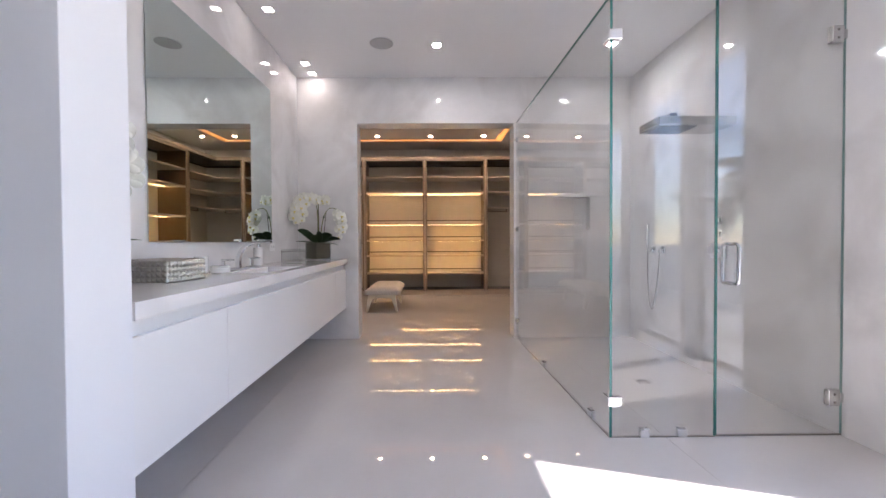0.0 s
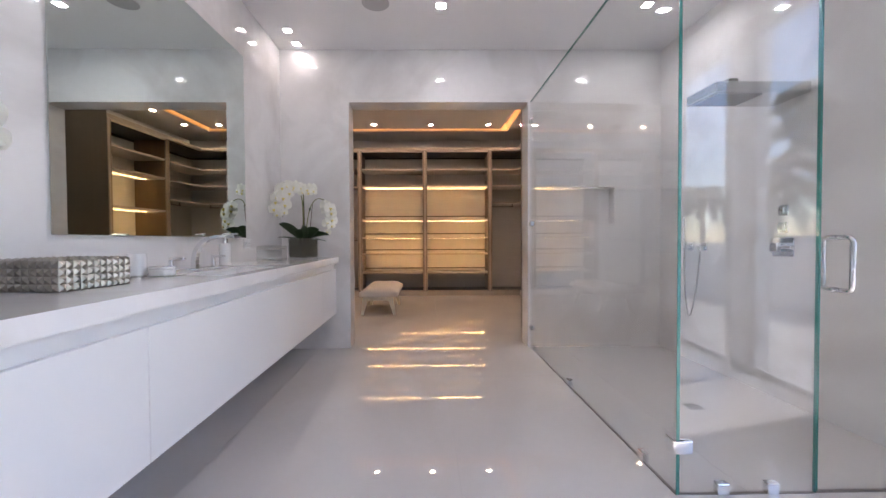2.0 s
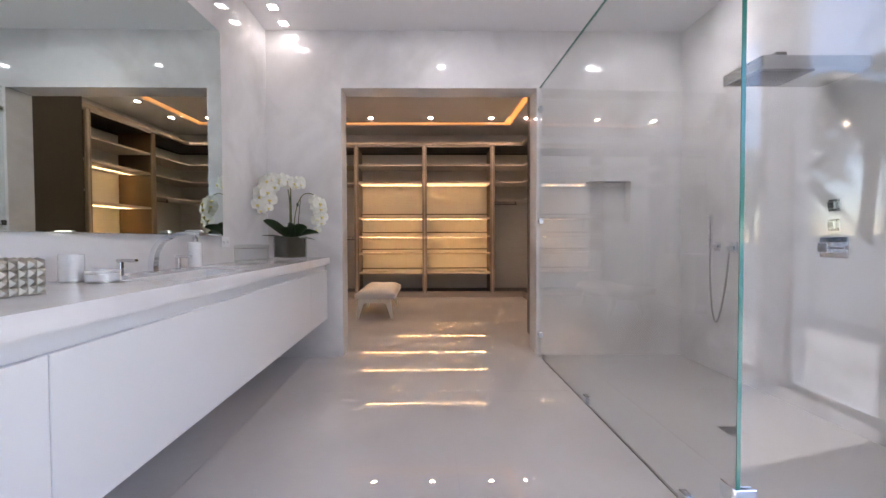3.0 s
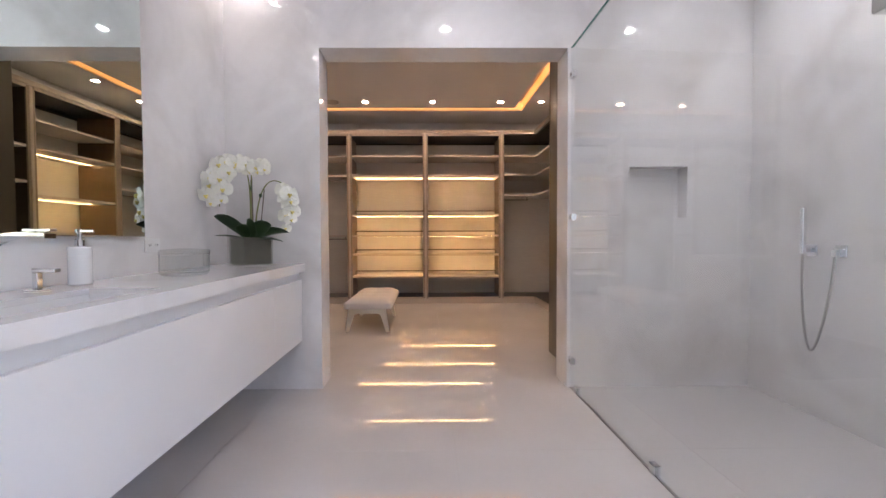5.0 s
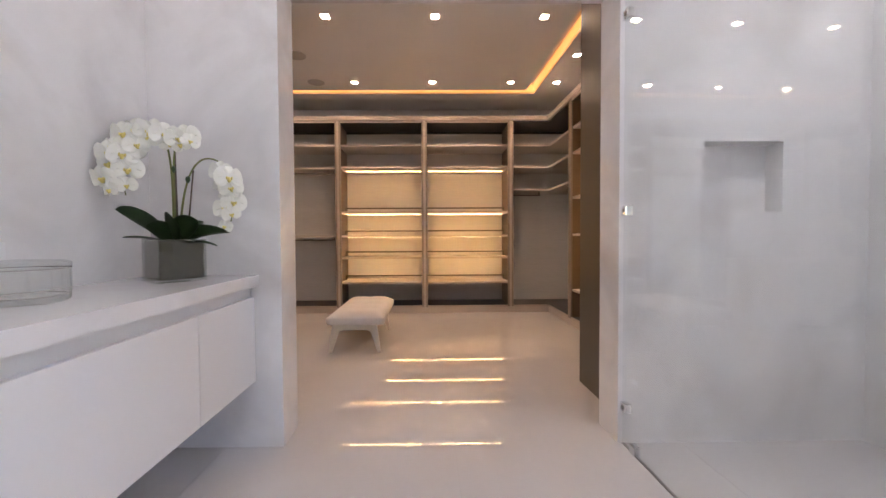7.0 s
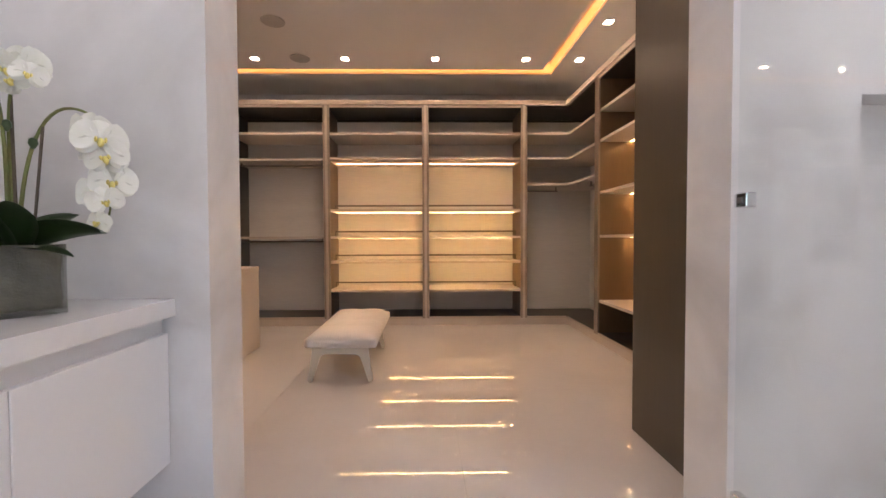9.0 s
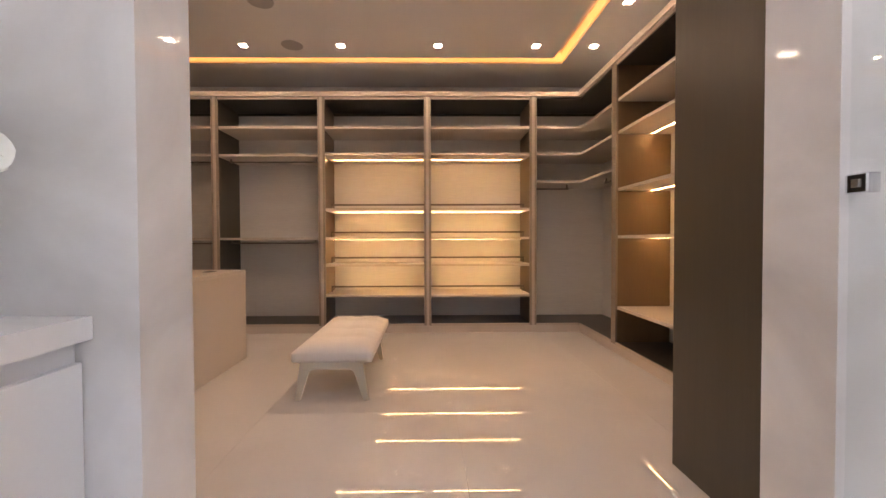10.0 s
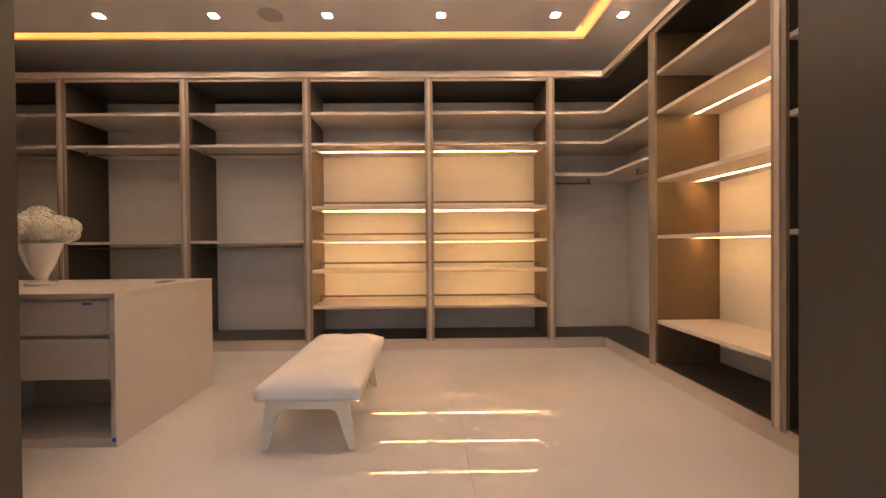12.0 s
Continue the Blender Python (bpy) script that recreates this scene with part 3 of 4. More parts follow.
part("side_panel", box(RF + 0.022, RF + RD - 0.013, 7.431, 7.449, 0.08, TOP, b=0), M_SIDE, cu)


def corner_board(z0, z1, inset):
    bm = bmesh.new()
    r = 0.05
    ax, ay = KX + inset, KY + inset
    x1, y1 = RF + RD - 0.022, CF + CD - 0.022
    outline = [(1.234, ay), (ax - r, ay), (ax - r * 0.29, ay - r * 0.29), (ax, ay - r), (ax, 7.451), (x1, 7.451), (x1, y1), (1.234, y1)]
    lo = [bm.verts.new((x, y, z0)) for x, y in outline]
    hi = [bm.verts.new((x, y, z1)) for x, y in outline]
    bm.faces.new(lo[::-1])
    bm.faces.new(hi)
    for i in range(len(lo)):
        j = (i + 1) % len(lo)
        bm.faces.new((lo[i], lo[j], hi[j], hi[i]))
    return bm


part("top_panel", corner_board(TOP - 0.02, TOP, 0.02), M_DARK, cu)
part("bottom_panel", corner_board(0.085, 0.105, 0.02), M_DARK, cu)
for z in (2.475, 2.16, 1.825):
    part("shelf", corner_board(z - 0.028, z, 0.03), M_SHELF, cu)
part("hanging_rod", boxes((1.25, 1.70, CF + 0.17, CF + 0.20, 1.735, 1.75), (1.675, 1.69, CF + 0.175, CF + 0.195, 1.75, 1.796)), M_RAIL, cu)
part("hanging_rod", boxes((RF + 0.15, RF + 0.18, 7.46, 7.97, 1.735, 1.75), (RF + 0.155, RF + 0.175, 7.95, 7.965, 1.75, 1.796)), M_RAIL, cu)
part("stile", box(1.2135, 1.255, CF, CF + 0.02, 0.09, TOP, b=0), M_FRAME, cu)
part("stile", box(RF, RF + 0.02, 7.4305, 7.475, 0.09, TOP, b=0), M_FRAME, cu)
part("bottom_rail", boxes((1.256, KX, CF + 0.002, CF + 0.018, 0.085, 0.112), (RF + 0.002, RF + 0.018, 7.476, KY, 0.085, 0.112)), M_TAUPE, cu)
# continuous fascia and plinth
fa = thing("closet_fascia", (0, CF, TOP), "taupe fascia board running along the top of the closet", "fascia")
part("board", boxes((-5.07, RF - 0.02, CF - 0.02, CF + 0.04, TOP + 0.001, TOP + 0.055), (RF - 0.02, RF + 0.04, 5.49, CF + 0.04, TOP + 0.001, TOP + 0.055), b=0), M_TAUPE, fa)
part("dust_top", boxes((-5.07, XR2 - 0.01, CF + 0.041, YB - 0.002, TOP + 0.001, TOP + 0.02), (RF + 0.041, XR2 - 0.01, 5.49, CF + 0.04, TOP + 0.001, TOP + 0.02), b=0), M_DARK, fa)
pl = thing("closet_plinth", (0, CF, 0), "pale beige plinth under the closet units", "plinth")
part("back_board", box(-5.07, RF + 0.03, CF + 0.012, CF + 0.032, 0.0, 0.084, b=0.001), M_PLINTH, pl)
part("side_board", box(RF + 0.012, RF + 0.032, 5.49, CF + 0.011, 0.0, 0.084, b=0.001), M_PLINTH, pl)

# tall dark end panels beside the opening
for x0, x1, lx in ((1.14, 2.28, "tall dark brown closet end panel beside the opening"), (-4.9, -1.40, "tall dark brown closet end panel beside the opening")):
    t = thing("tall_cabinet", ((x0 + x1) / 2, 5.13, 0), lx, "cabinet", group="tall cabinets")
    part("body", box(x0 + 0.02, x1 - 0.02, YF + 0.004, 5.46, 0.08, 2.85), M_SIDE, t)
    if x0 > 0:
        part("side_panel", box(x0, x0 + 0.019, YF + 0.003, 5.48, 0.0, 2.86), M_SIDE, t)
    else:
        part("side_panel", box(x1 - 0.019, x1, YF + 0.003, 5.48, 0.0, 2.86), M_SIDE, t)
    part("plinth", box(x0 + 0.022, x1 - 0.022, YF + 0.004, 5.40, 0.0, 0.078), M_PLINTH, t)

# ---------------- ceiling fittings ----------------


def downlight(x, y, z, group):
    d = thing("downlight", (x, y, z), "small square recessed ceiling downlight, switched on", "downlight", group=group)
    part("trim", boxes((x - 0.042, x + 0.042, y - 0.042, y - 0.033, z - 0.003, z), (x - 0.042, x + 0.042, y + 0.033, y + 0.042, z - 0.003, z),
                       (x - 0.042, x - 0.033, y - 0.033, y + 0.033, z - 0.003, z), (x + 0.033, x + 0.042, y - 0.033, y + 0.033, z - 0.003, z), b=0), M_PAINT, d)
    part("lens", box(x - 0.033, x + 0.033, y - 0.033, y + 0.033, z - 0.002, z - 0.0005, b=0), M_LIGHT2 if group.startswith("closet") else M_WASH if x < -1 else M_LIGHT, d)


for x, y in ((-1.26, 3.24), (-1.26, 4.2), (-1.26, 4.44), (-1.26, 2.2), (0.10, 3.82), (1.76, 3.80), (0.10, 0.6), (1.2, 0.6)):
    downlight(x, y, H1, "bathroom downlights")
for x in (-3.0, -1.98, -0.96, 0.065, 1.105, 1.72):
    downlight(x, 7.80, H2, "closet downlights")
# the lamp at -3.0 is unseen, added to brighten the island side
for x in (-3.0, -1.98, -0.955, 0.065, 1.09):
    downlight(x, 6.23, H2, "closet downlights")
downlight(1.69, 7.01, H2, "closet downlights")


def speaker(x, y, z):
    s = thing("ceiling_speaker", (x, y, z), "round grey cloth ceiling speaker", "speaker", group="ceiling speakers")
    part("grille", lathe(x, y, [(0.108, z - 0.0005), (0.108, z - 0.006), (0.09, z - 0.008)], 40), M_SPK, s)
    part("ring", lathe(x, y, [(0.115, z - 0.0005), (0.115, z - 0.004), (0.109, z - 0.004), (0.109, z - 0.0005)], 40, cap=False), M_PAINT, s)


speaker(-0.42, 3.78, H1)
speaker(-1.465, 7.79, H2)
speaker(-1.48, 7.02, H2)

# ---------------- upholstered bench ----------------
be = thing("bench", (-0.77, 6.75, 0), "cream upholstered bench with pale splayed wooden legs", "bench")
BX0, BX1, BY0, BY1 = -0.985, -0.44, 6.25, 7.40
bm = bmesh.new()
NX, NY = 13, 25
top = []
for i in range(NX + 1):
    row = []
    for j in range(NY + 1):
        u, v = i / NX, j / NY
        e = min(u, 1 - u, 1) * NX, min(v, 1 - v) * NY
        edge = min(e[0] / 2.0, 1) * min(e[1] / 2.0, 1)
        z = 0.345 + 0.045 * edge ** 0.6 + 0.008 * math.sin(math.pi * u)
        if min(abs(v - k / 4) for k in (1, 2, 3)) < 0.021 and 0.05 < u < 0.95:
            z -= 0.011
        if abs(u - 0.5) < 0.04:
            z -= 0.007
        row.append(bm.verts.new((BX0 + u * (BX1 - BX0), BY0 + v * (BY1 - BY0), z)))
    top.append(row)
for i in range(NX):
    for j in range(NY):
        bm.faces.new((top[i][j], top[i + 1][j], top[i + 1][j + 1], top[i][j + 1]))
ring = [top[i][0] for i in range(NX + 1)] + [top[NX][j] for j in range(1, NY + 1)] + [top[i][NY] for i in range(NX - 1, -1, -1)] + [top[0][j] for j in range(NY - 1, 0, -1)]
cxm, cym = (BX0 + BX1) / 2, (BY0 + BY1) / 2
low = []
for k, (dz, f) in enumerate(((0.0, 1.012), (-0.04, 1.012), (-0.058, 0.985))):
    low.append([bm.verts.new((cxm + (v.co.x - cxm) * f, cym + (v.co.y - cym) * (1 + (f - 1) * 0.5), 0.335 + dz)) for v in ring])
prev = ring
for l in low:
    for i in range(len(ring)):
        j = (i + 1) % len(ring)
        bm.faces.new((prev[j], prev[i], l[i], l[j]))
    prev = l
bm.faces.new(prev)
bmesh.ops.recalc_face_normals(bm, faces=bm.faces[:])
part("cushion", bm, M_FABRIC, be, "tufted cream fabric seat", smooth=True)
for yy in (6.305, 7.255):
    bm = bmesh.new()
    xa, xb = BX0 + 0.062, BX1 - 0.087
    # the outline runs round two legs and the arched rail between them
    prof = [(xa - 0.015, 0.279), (xa - 0.053, 0.004), (xa - 0.022, 0.004), (xa + 0.040, 0.195), (xa + 0.055, 0.213), (xa + 0.085, 0.222), (xb - 0.085, 0.222), (xb - 0.055, 0.213), (xb - 0.040, 0.195), (xb + 0.022, 0.004), (xb + 0.053, 0.004), (xb + 0.015, 0.279)]
    a = [bm.verts.new((x, yy - 0.02, z)) for x, z in prof]
    c = [bm.verts.new((x, yy + 0.02, z)) for x, z in prof]
    bm.faces.new(a)
    bm.faces.new(c[::-1])
    for i in range(len(a)):
        j = (i + 1) % len(a)
        bm.faces.new((a[j], a[i], c[i], c[j]))
    bmesh.ops.recalc_face_normals(bm, faces=bm.faces[:])
    bmesh.ops.triangulate(bm, faces=[f for f in bm.faces if len(f.verts) > 4])
    part("leg_frame", bm, M_PALEWOOD, be)
    for x in (xa - 0.038, xb + 0.038):
        part("foot_glide", lathe(x, yy, [(0.012, 0.0), (0.012, 0.004)], 12), M_DARKGAP, be)
for x in (BX0 + 0.09, BX1 - 0.12):
    part("side_rail", box(x, x + 0.03, 6.327, 7.233, 0.24, 0.276), M_PALEWOOD, be)

# ---------------- island ----------------
isl = thing("closet_island", (-2.4, 6.75, 0), "beige lacquered closet island with drawers and an open niche", "island")
IX0, IX1, IY0, IY1, IH = -3.6, -1.777, 6.355, 7.335, 0.838
part("top", box(IX0 - 0.002, IX1 + 0.002, IY0 - 0.002, IY1 + 0.002, IH - 0.03, IH, b=0.002), M_ISLAND, isl)
part("end_panel", box(IX1 - 0.03, IX1, IY0, IY1, 0.0, IH - 0.031), M_ISLAND, isl)
part("rear_body", box(IX0, IX1 - 0.031, IY0 + 0.5, IY1, 0.0, IH - 0.031), M_ISLAND, isl)
part("drawer_box", box(IX0, IX1 - 0.031, IY0 + 0.022, IY0 + 0.499, 0.36, IH - 0.031), M_ISLAND, isl)
part("base_shelf", box(IX0, IX1 - 0.031, IY0 + 0.002, IY0 + 0.499, 0.0, 0.05), M_ISLAND, isl)
for a, c in ((IX0, -2.70), (-2.697, IX1 - 0.032)):
    for z0, z1 in ((0.37, 0.59), (0.61, 0.795)):
        part("drawer_front", box(a + 0.002, c - 0.002, IY0 + 0.002, IY0 + 0.02, z0, z1, b=0.002), M_ISLAND, isl)
part("divider", box(-2.71, -2.69, IY0 + 0.004, IY0 + 0.498, 0.051, 0.358), M_ISLAND, isl)
part("socket_cover", box(-2.0, -1.93, 7.0, 7.12, IH, IH + 0.004), M_DARKGAP, isl)
for x0, z0, w, h in ((-1.95, 0.775, 0.05, 0.012), (-1.80, 0.03, 0.022, 0.02)):
    tp = tagged(part("masking_tape", box(x0, x0 + w, IY0 - 0.0025, IY0 - 0.0005, z0, z0 + h, b=0), M_TAPE), "small strip of blue masking tape on the island", "tape")
va = thing("flower_vase", (-2.71, 6.92, IH), "white ceramic urn vase on the island", "vase")
vz = IH + 0.001
part("vase_body", lathe(-2.71, 6.92, [(0.082, vz), (0.084, vz + 0.01), (0.066, vz + 0.018), (0.038, vz + 0.03), (0.033, vz + 0.044), (0.046, vz + 0.07), (0.068, vz + 0.115), (0.088, vz + 0.17), (0.106, vz + 0.23), (0.120, vz + 0.275), (0.126, vz + 0.282), (0.116, vz + 0.276), (0.096, vz + 0.2), (0.04, vz + 0.1)], 48), M_CERAMIC, va, smooth=True)
rnd = random.Random(5)
bq = thing("hydrangea_bouquet", (-2.71, 6.92, vz + 0.2), "dense dome of white hydrangea flowers in the vase", "flowers")
for k in range(9):
    ang, rr = (k - 1) * 2 * math.pi / 8, 0.125 if k else 0.0
    cx, cy, cz = -2.71 + rr * math.cos(ang), 6.92 + rr * math.sin(ang), vz + (0.375 if k else 0.44)
    bm = bmesh.new()
    for q in range(230):
        d = Vector((rnd.gauss(0, 1), rnd.gauss(0, 1), rnd.gauss(0.25, 1))).normalized()
        p = Vector((cx, cy, cz)) + d * 0.088 * rnd.uniform(0.88, 1.08)
        u = d.orthogonal().normalized()
        v = d.cross(u)
        s = rnd.uniform(0.014, 0.021)
        t0 = rnd.uniform(0, 1.5)
        cen = bm.verts.new(p - d * 0.004)
        petals = [bm.verts.new(p + s * (math.cos(t0 + a * math.pi / 4) * u + math.sin(t0 + a * math.pi / 4) * v) * (1.0 if a % 2 == 0 else 0.55) + d * rnd.uniform(0, 0.006)) for a in range(8)]
        for a in range(8):
            bm.faces.new((cen, petals[a], petals[(a + 1) % 8]))
    bmesh.ops.create_icosphere(bm, subdivisions=3, radius=0.072, matrix=Matrix.Translation((cx, cy, cz)))
    part("flower_head", bm, M_PETAL, bq)

# ---------------- orchids ----------------
OC = Vector((-1.168, 4.28, 0.917))


def flower_mesh():
    """Two broad round petals over three narrower sepals, gently cupped, with a small lip."""
    bm = bmesh.new()
    shapes = [(90, 0.046, 0.40, 0.0), (212, 0.046, 0.38, -0.001), (328, 0.046, 0.38, -0.001), (12, 0.050, 0.66, 0.003), (168, 0.050, 0.66, 0.003)]
    rows = [(0.04, 0.10), (0.22, 0.62), (0.45, 0.95), (0.68, 1.0), (0.86, 0.74), (0.96, 0.40)]
    for deg, length, wide, lift in shapes:
        a = radians(deg)
        d, s = Vector((math.cos(a), math.sin(a), 0)), Vector((-math.sin(a), math.cos(a), 0))
        prev = None
        for r, w in rows:
            line = []
            for f in (-1, -0.5, 0, 0.5, 1):
                cup = 0.010 * r * r - 0.006 * f * f * w + 0.0015 * math.sin(9 * r + 5 * f)
                line.append(bm.verts.new(d * length * r + s * length * wide * w * f + Vector((0, 0, lift - cup))))
            if prev:
                for k in range(4):
                    bm.faces.new((prev[k], line[k], line[k + 1], prev[k + 1]))
            prev = line
        tip = bm.verts.new(d * length + Vector((0, 0, lift - 0.011)))
        for k in range(4):
            bm.faces.new((prev[k], tip, prev[k + 1]))
    me = bpy.data.meshes.new("orchid_flower")
    bm.to_mesh(me)
    bm.free()
    me.materials.append(M_PETAL)
    me.polygons.foreach_set("use_smooth", [True] * len(me.polygons))
    lip = bmesh.new()
    bmesh.ops.create_icosphere(lip, subdivisions=2, radius=0.0085, matrix=Matrix.Translation((0, -0.008, 0.008)) @ Matrix.Diagonal((0.75, 1.25, 1.1, 1)))
    for side in (-1, 1):
        bmesh.ops.create_icosphere(lip, subdivisions=1, radius=0.0065, matrix=Matrix.Translation((side * 0.008, -0.002, 0.008)) @ Matrix.Diagonal((0.5, 1.1, 1.3, 1)))
    ml = bpy.data.meshes.new("orchid_lip")
    lip.to_mesh(ml)
    lip.free()
    ml.materials.append(M_LIP)
    return me, ml


FLOWER, LIP = flower_mesh()


def leaf_bm(base, direction, length, width, lift, droop, tilt=0.0):
    bm = bmesh.new()
    d = Vector((*direction, 0)).normalized()
    s = Vector((-d.y * math.cos(tilt), d.x * math.cos(tilt), math.sin(tilt)))
    prev = None
    n = 12
    for i in range(n + 1):
        t = i / n
        w = width * (math.sin(math.pi * min(t * 0.92 + 0.08, 1)) ** 0.6) * (1 - 0.25 * t)
        if i == n:
            w = 0.002
        p = Vector(base) + d * length * t + Vector((0, 0, lift * t - droop * t * t))
        rowv = [bm.verts.new(p + s * w * f + Vector((0, 0, 0.35 * abs(f) * w))) for f in (-1, -0.5, 0, 0.5, 1)]
        if prev:
            for a in range(4):
                bm.faces.new((prev[a], prev[a + 1], rowv[a + 1], rowv[a]))
        prev = rowv
    ret = bmesh.ops.solidify(bm, geom=bm.faces[:], thickness=0.002)
    return bm


def orchid(seed):
    r = random.Random(seed)
    o = thing("orchid_plant", tuple(OC), "white orchid with dark leaves in a square glass pot of moss", "orchid", group="vanity orchids")
    x, y, z = OC
    h, tall = 0.096, 0.187
    turn = Matrix.Translation((x, y, 0)) @ Matrix.Rotation(radians(-37), 4, "Z") @ Matrix.Translation((-x, -y, 0))
    bm = boxes((x - h, x + h, y - h, y + h, z, z + 0.012), (x - h, x - h + 0.006, y - h, y + h, z + 0.012, z + tall), (x + h - 0.006, x + h, y - h, y + h, z + 0.012, z + tall),
               (x - h + 0.006, x + h - 0.006, y - h, y - h + 0.006, z + 0.012, z + tall), (x - h + 0.006, x + h - 0.006, y + h - 0.006, y + h, z + 0.012, z + tall), b=0.001)
    bm.transform(turn)
    part("glass_pot", bm, M_POTGLASS, o, "clear square glass pot")
    bm = bmesh.new()
    mid = Vector((x, y, z + 0.099))
    bmesh.ops.create_cube(bm, size=1, matrix=Matrix.Translation(mid) @ Matrix.Diagonal((0.178, 0.178, 0.174, 1)))
    bmesh.ops.subdivide_edges(bm, edges=bm.edges[:], cuts=17, use_grid_fill=True)
    for v in bm.verts:
        n = noise.noise(v.co * 38) + 0.6 * noise.noise(v.co * 90) + 0.35 * noise.noise(v.co * 210)
        v.co = mid + (v.co - mid) * (1 + 0.035 * n - 0.03)
    bm.transform(turn)
    part("moss", bm, M_MOSS, o, "grey-green moss filling", smooth=True)
    b0 = (x, y, z + 0.165)
    for dx, dy, L, W, li, dp, tl in ((-0.9, -0.45, 0.21, 0.060, 0.20, 0.05, 0.9), (0.85, -0.6, 0.22, 0.058, 0.16, 0.06, -0.8), (1, 0.1, 0.24, 0.052, 0.13, 0.08, -0.6), (0.5, -0.9, 0.15, 0.055, 0.17, 0.05, -0.9),
                                     (-1, 0.1, 0.25, 0.030, 0.06, 0.03, 0.2), (0.2, 1, 0.18, 0.05, 0.16, 0.05, 0.3), (0.9, -0.3, 0.25, 0.028, 0.04, 0.05, 0.1), (-0.35, -1, 0.13, 0.05, 0.13, 0.05, 0.8)):
        part("leaf", leaf_bm(b0, (dx, dy), L, W, li, dp, tl), M_LEAF, o, smooth=True)
    # each spray: the rising stem, the arching tip, where its flowers begin, how many, and how far they scatter
    sprays = [([(0, 0, 0.16), (0, 0, 0.40), (0.02, -0.01, 0.66), (-0.07, -0.02, 0.665)], [(-0.07, -0.02, 0.665), (-0.15, -0.04, 0.68), (-0.23, -0.06, 0.56), (-0.185, -0.06, 0.38)], 12, 19, 0.062),
              ([(0.006, 0.008, 0.16), (0.004, 0.008, 0.40), (-0.012, 0.01, 0.58), (0.02, 0.01, 0.62)], [(0.02, 0.01, 0.62), (0.045, 0.0, 0.645), (0.08, -0.01, 0.645), (0.125, -0.01, 0.60)], 15, 6, 0.022),
              ([(0.03, 0, 0.16), (0.035, 0, 0.38), (0.07, 0.02, 0.56), (0.165, 0.03, 0.555)], [(0.165, 0.03, 0.555), (0.27, 0.04, 0.55), (0.30, 0.04, 0.40), (0.265, 0.03, 0.25)], 18, 9, 0.026)]
    for rise, arch, start, count, scatter in sprays:
        pts = [tuple(Vector((p[0] * 0.9, p[1], p[2])) + OC) for p in bezier(*rise) + bezier(*arch)[1:]]
        part("stem", tube(pts, [0.0052 - 0.003 * k / len(pts) for k in range(len(pts))], 8), M_STEM, o, smooth=True)
        run = pts[start:]
        for k in range(count):
            t = (k + 0.35) / count * (len(run) - 1)
            a, f = int(t), t - int(t)
            p = Vector(run[a]).lerp(Vector(run[min(a + 1, len(run) - 1)]), f)
            side = 1 if k % 2 else -1
            p += Vector((side * scatter * r.uniform(0.4, 1.0), -0.022 + r.uniform(-0.03, 0.02), r.uniform(-0.03, 0.01)))
            face = Vector((0.35 + side * r.uniform(0.0, 0.6), -1, r.uniform(-0.45, 0.2))).normalized()
            q = face.to_track_quat("Z", "Y").to_matrix().to_4x4()
            size = r.uniform(1.0, 1.24) * (1 if k < count - 2 else 0.72)
            fl = new("flower", FLOWER)
            fl.parent = o
            fl.matrix_basis = Matrix.Translation(SHEAR @ p - origin(o)) @ q @ Matrix.Rotation(r.uniform(-0.35, 0.35), 4, "Z") @ Matrix.Scale(size, 4)
            lp = new("lip", LIP)
            lp.parent = fl
            lp["label"] = "yellow flower lip"
    part("stake", tube([(x + 0.012, y + 0.012, z + 0.15), (x + 0.004, y + 0.012, z + 0.60)], 0.0042, 8), M_BARK, o, "thin brown support stake")
    part("stake", tube([(x + 0.05, y + 0.01, z + 0.15), (x + 0.085, y + 0.014, z + 0.50)], 0.0035, 8), M_BARK, o, "thin brown support stake")
    for px, py, pz in ((x + 0.004, y, z + 0.50), (x + 0.062, y + 0.01, z + 0.455)):
        part("stem_node", lathe(px, py, [(0.004, pz - 0.014), (0.011, pz), (0.009, pz + 0.012), (0.003, pz + 0.016)], 10), M_LEAF, o, smooth=True)
    return o


first = orchid(3)
copy_thing(first, Matrix.Translation(S(-1.33, 1.45, 0.917)) @ Matrix.Rotation(radians(222), 4, "Z"))

# ---------------- things on the counter ----------------
CZ = 0.917
gd = thing("glass_dish", (-1.217, 3.65, CZ), "round clear cut-glass dish with a lid", "glass dish")
bm = bmesh.new()
rings = []
for r0, z in ((0.098, 0.002), (0.104, 0.008), (0.106, 0.03), (0.106, 0.098)):
    rings.append([bm.verts.new((-1.217 + (r0 + (0.0025 * math.cos(24 * a) if z > 0.005 else 0)) * math.cos(a), 3.65 + (r0 + (0.0025 * math.cos(24 * a) if z > 0.005 else 0)) * math.sin(a), CZ + z)) for a in [k * 2 * math.pi / 144 for k in range(144)]])
for a, c in zip(rings, rings[1:]):
    for k in range(144):
        bm.faces.new((a[k], a[(k + 1) % 144], c[(k + 1) % 144], c[k]))
bm.faces.new(rings[0][::-1])
part("bowl", bm, M_POTGLASS, gd, "fluted clear glass bowl")
part("lid", lathe(-1.217, 3.65, [(0.110, CZ + 0.10), (0.110, CZ + 0.118), (0.10, CZ + 0.125), (0.03, CZ + 0.129)], 48, cap=False), M_POTGLASS, gd)
part("lid_rim", lathe(-1.217, 3.65, [(0.1105, CZ + 0.1), (0.1105, CZ + 0.103)], 48, cap=False), M_SILVER, gd)
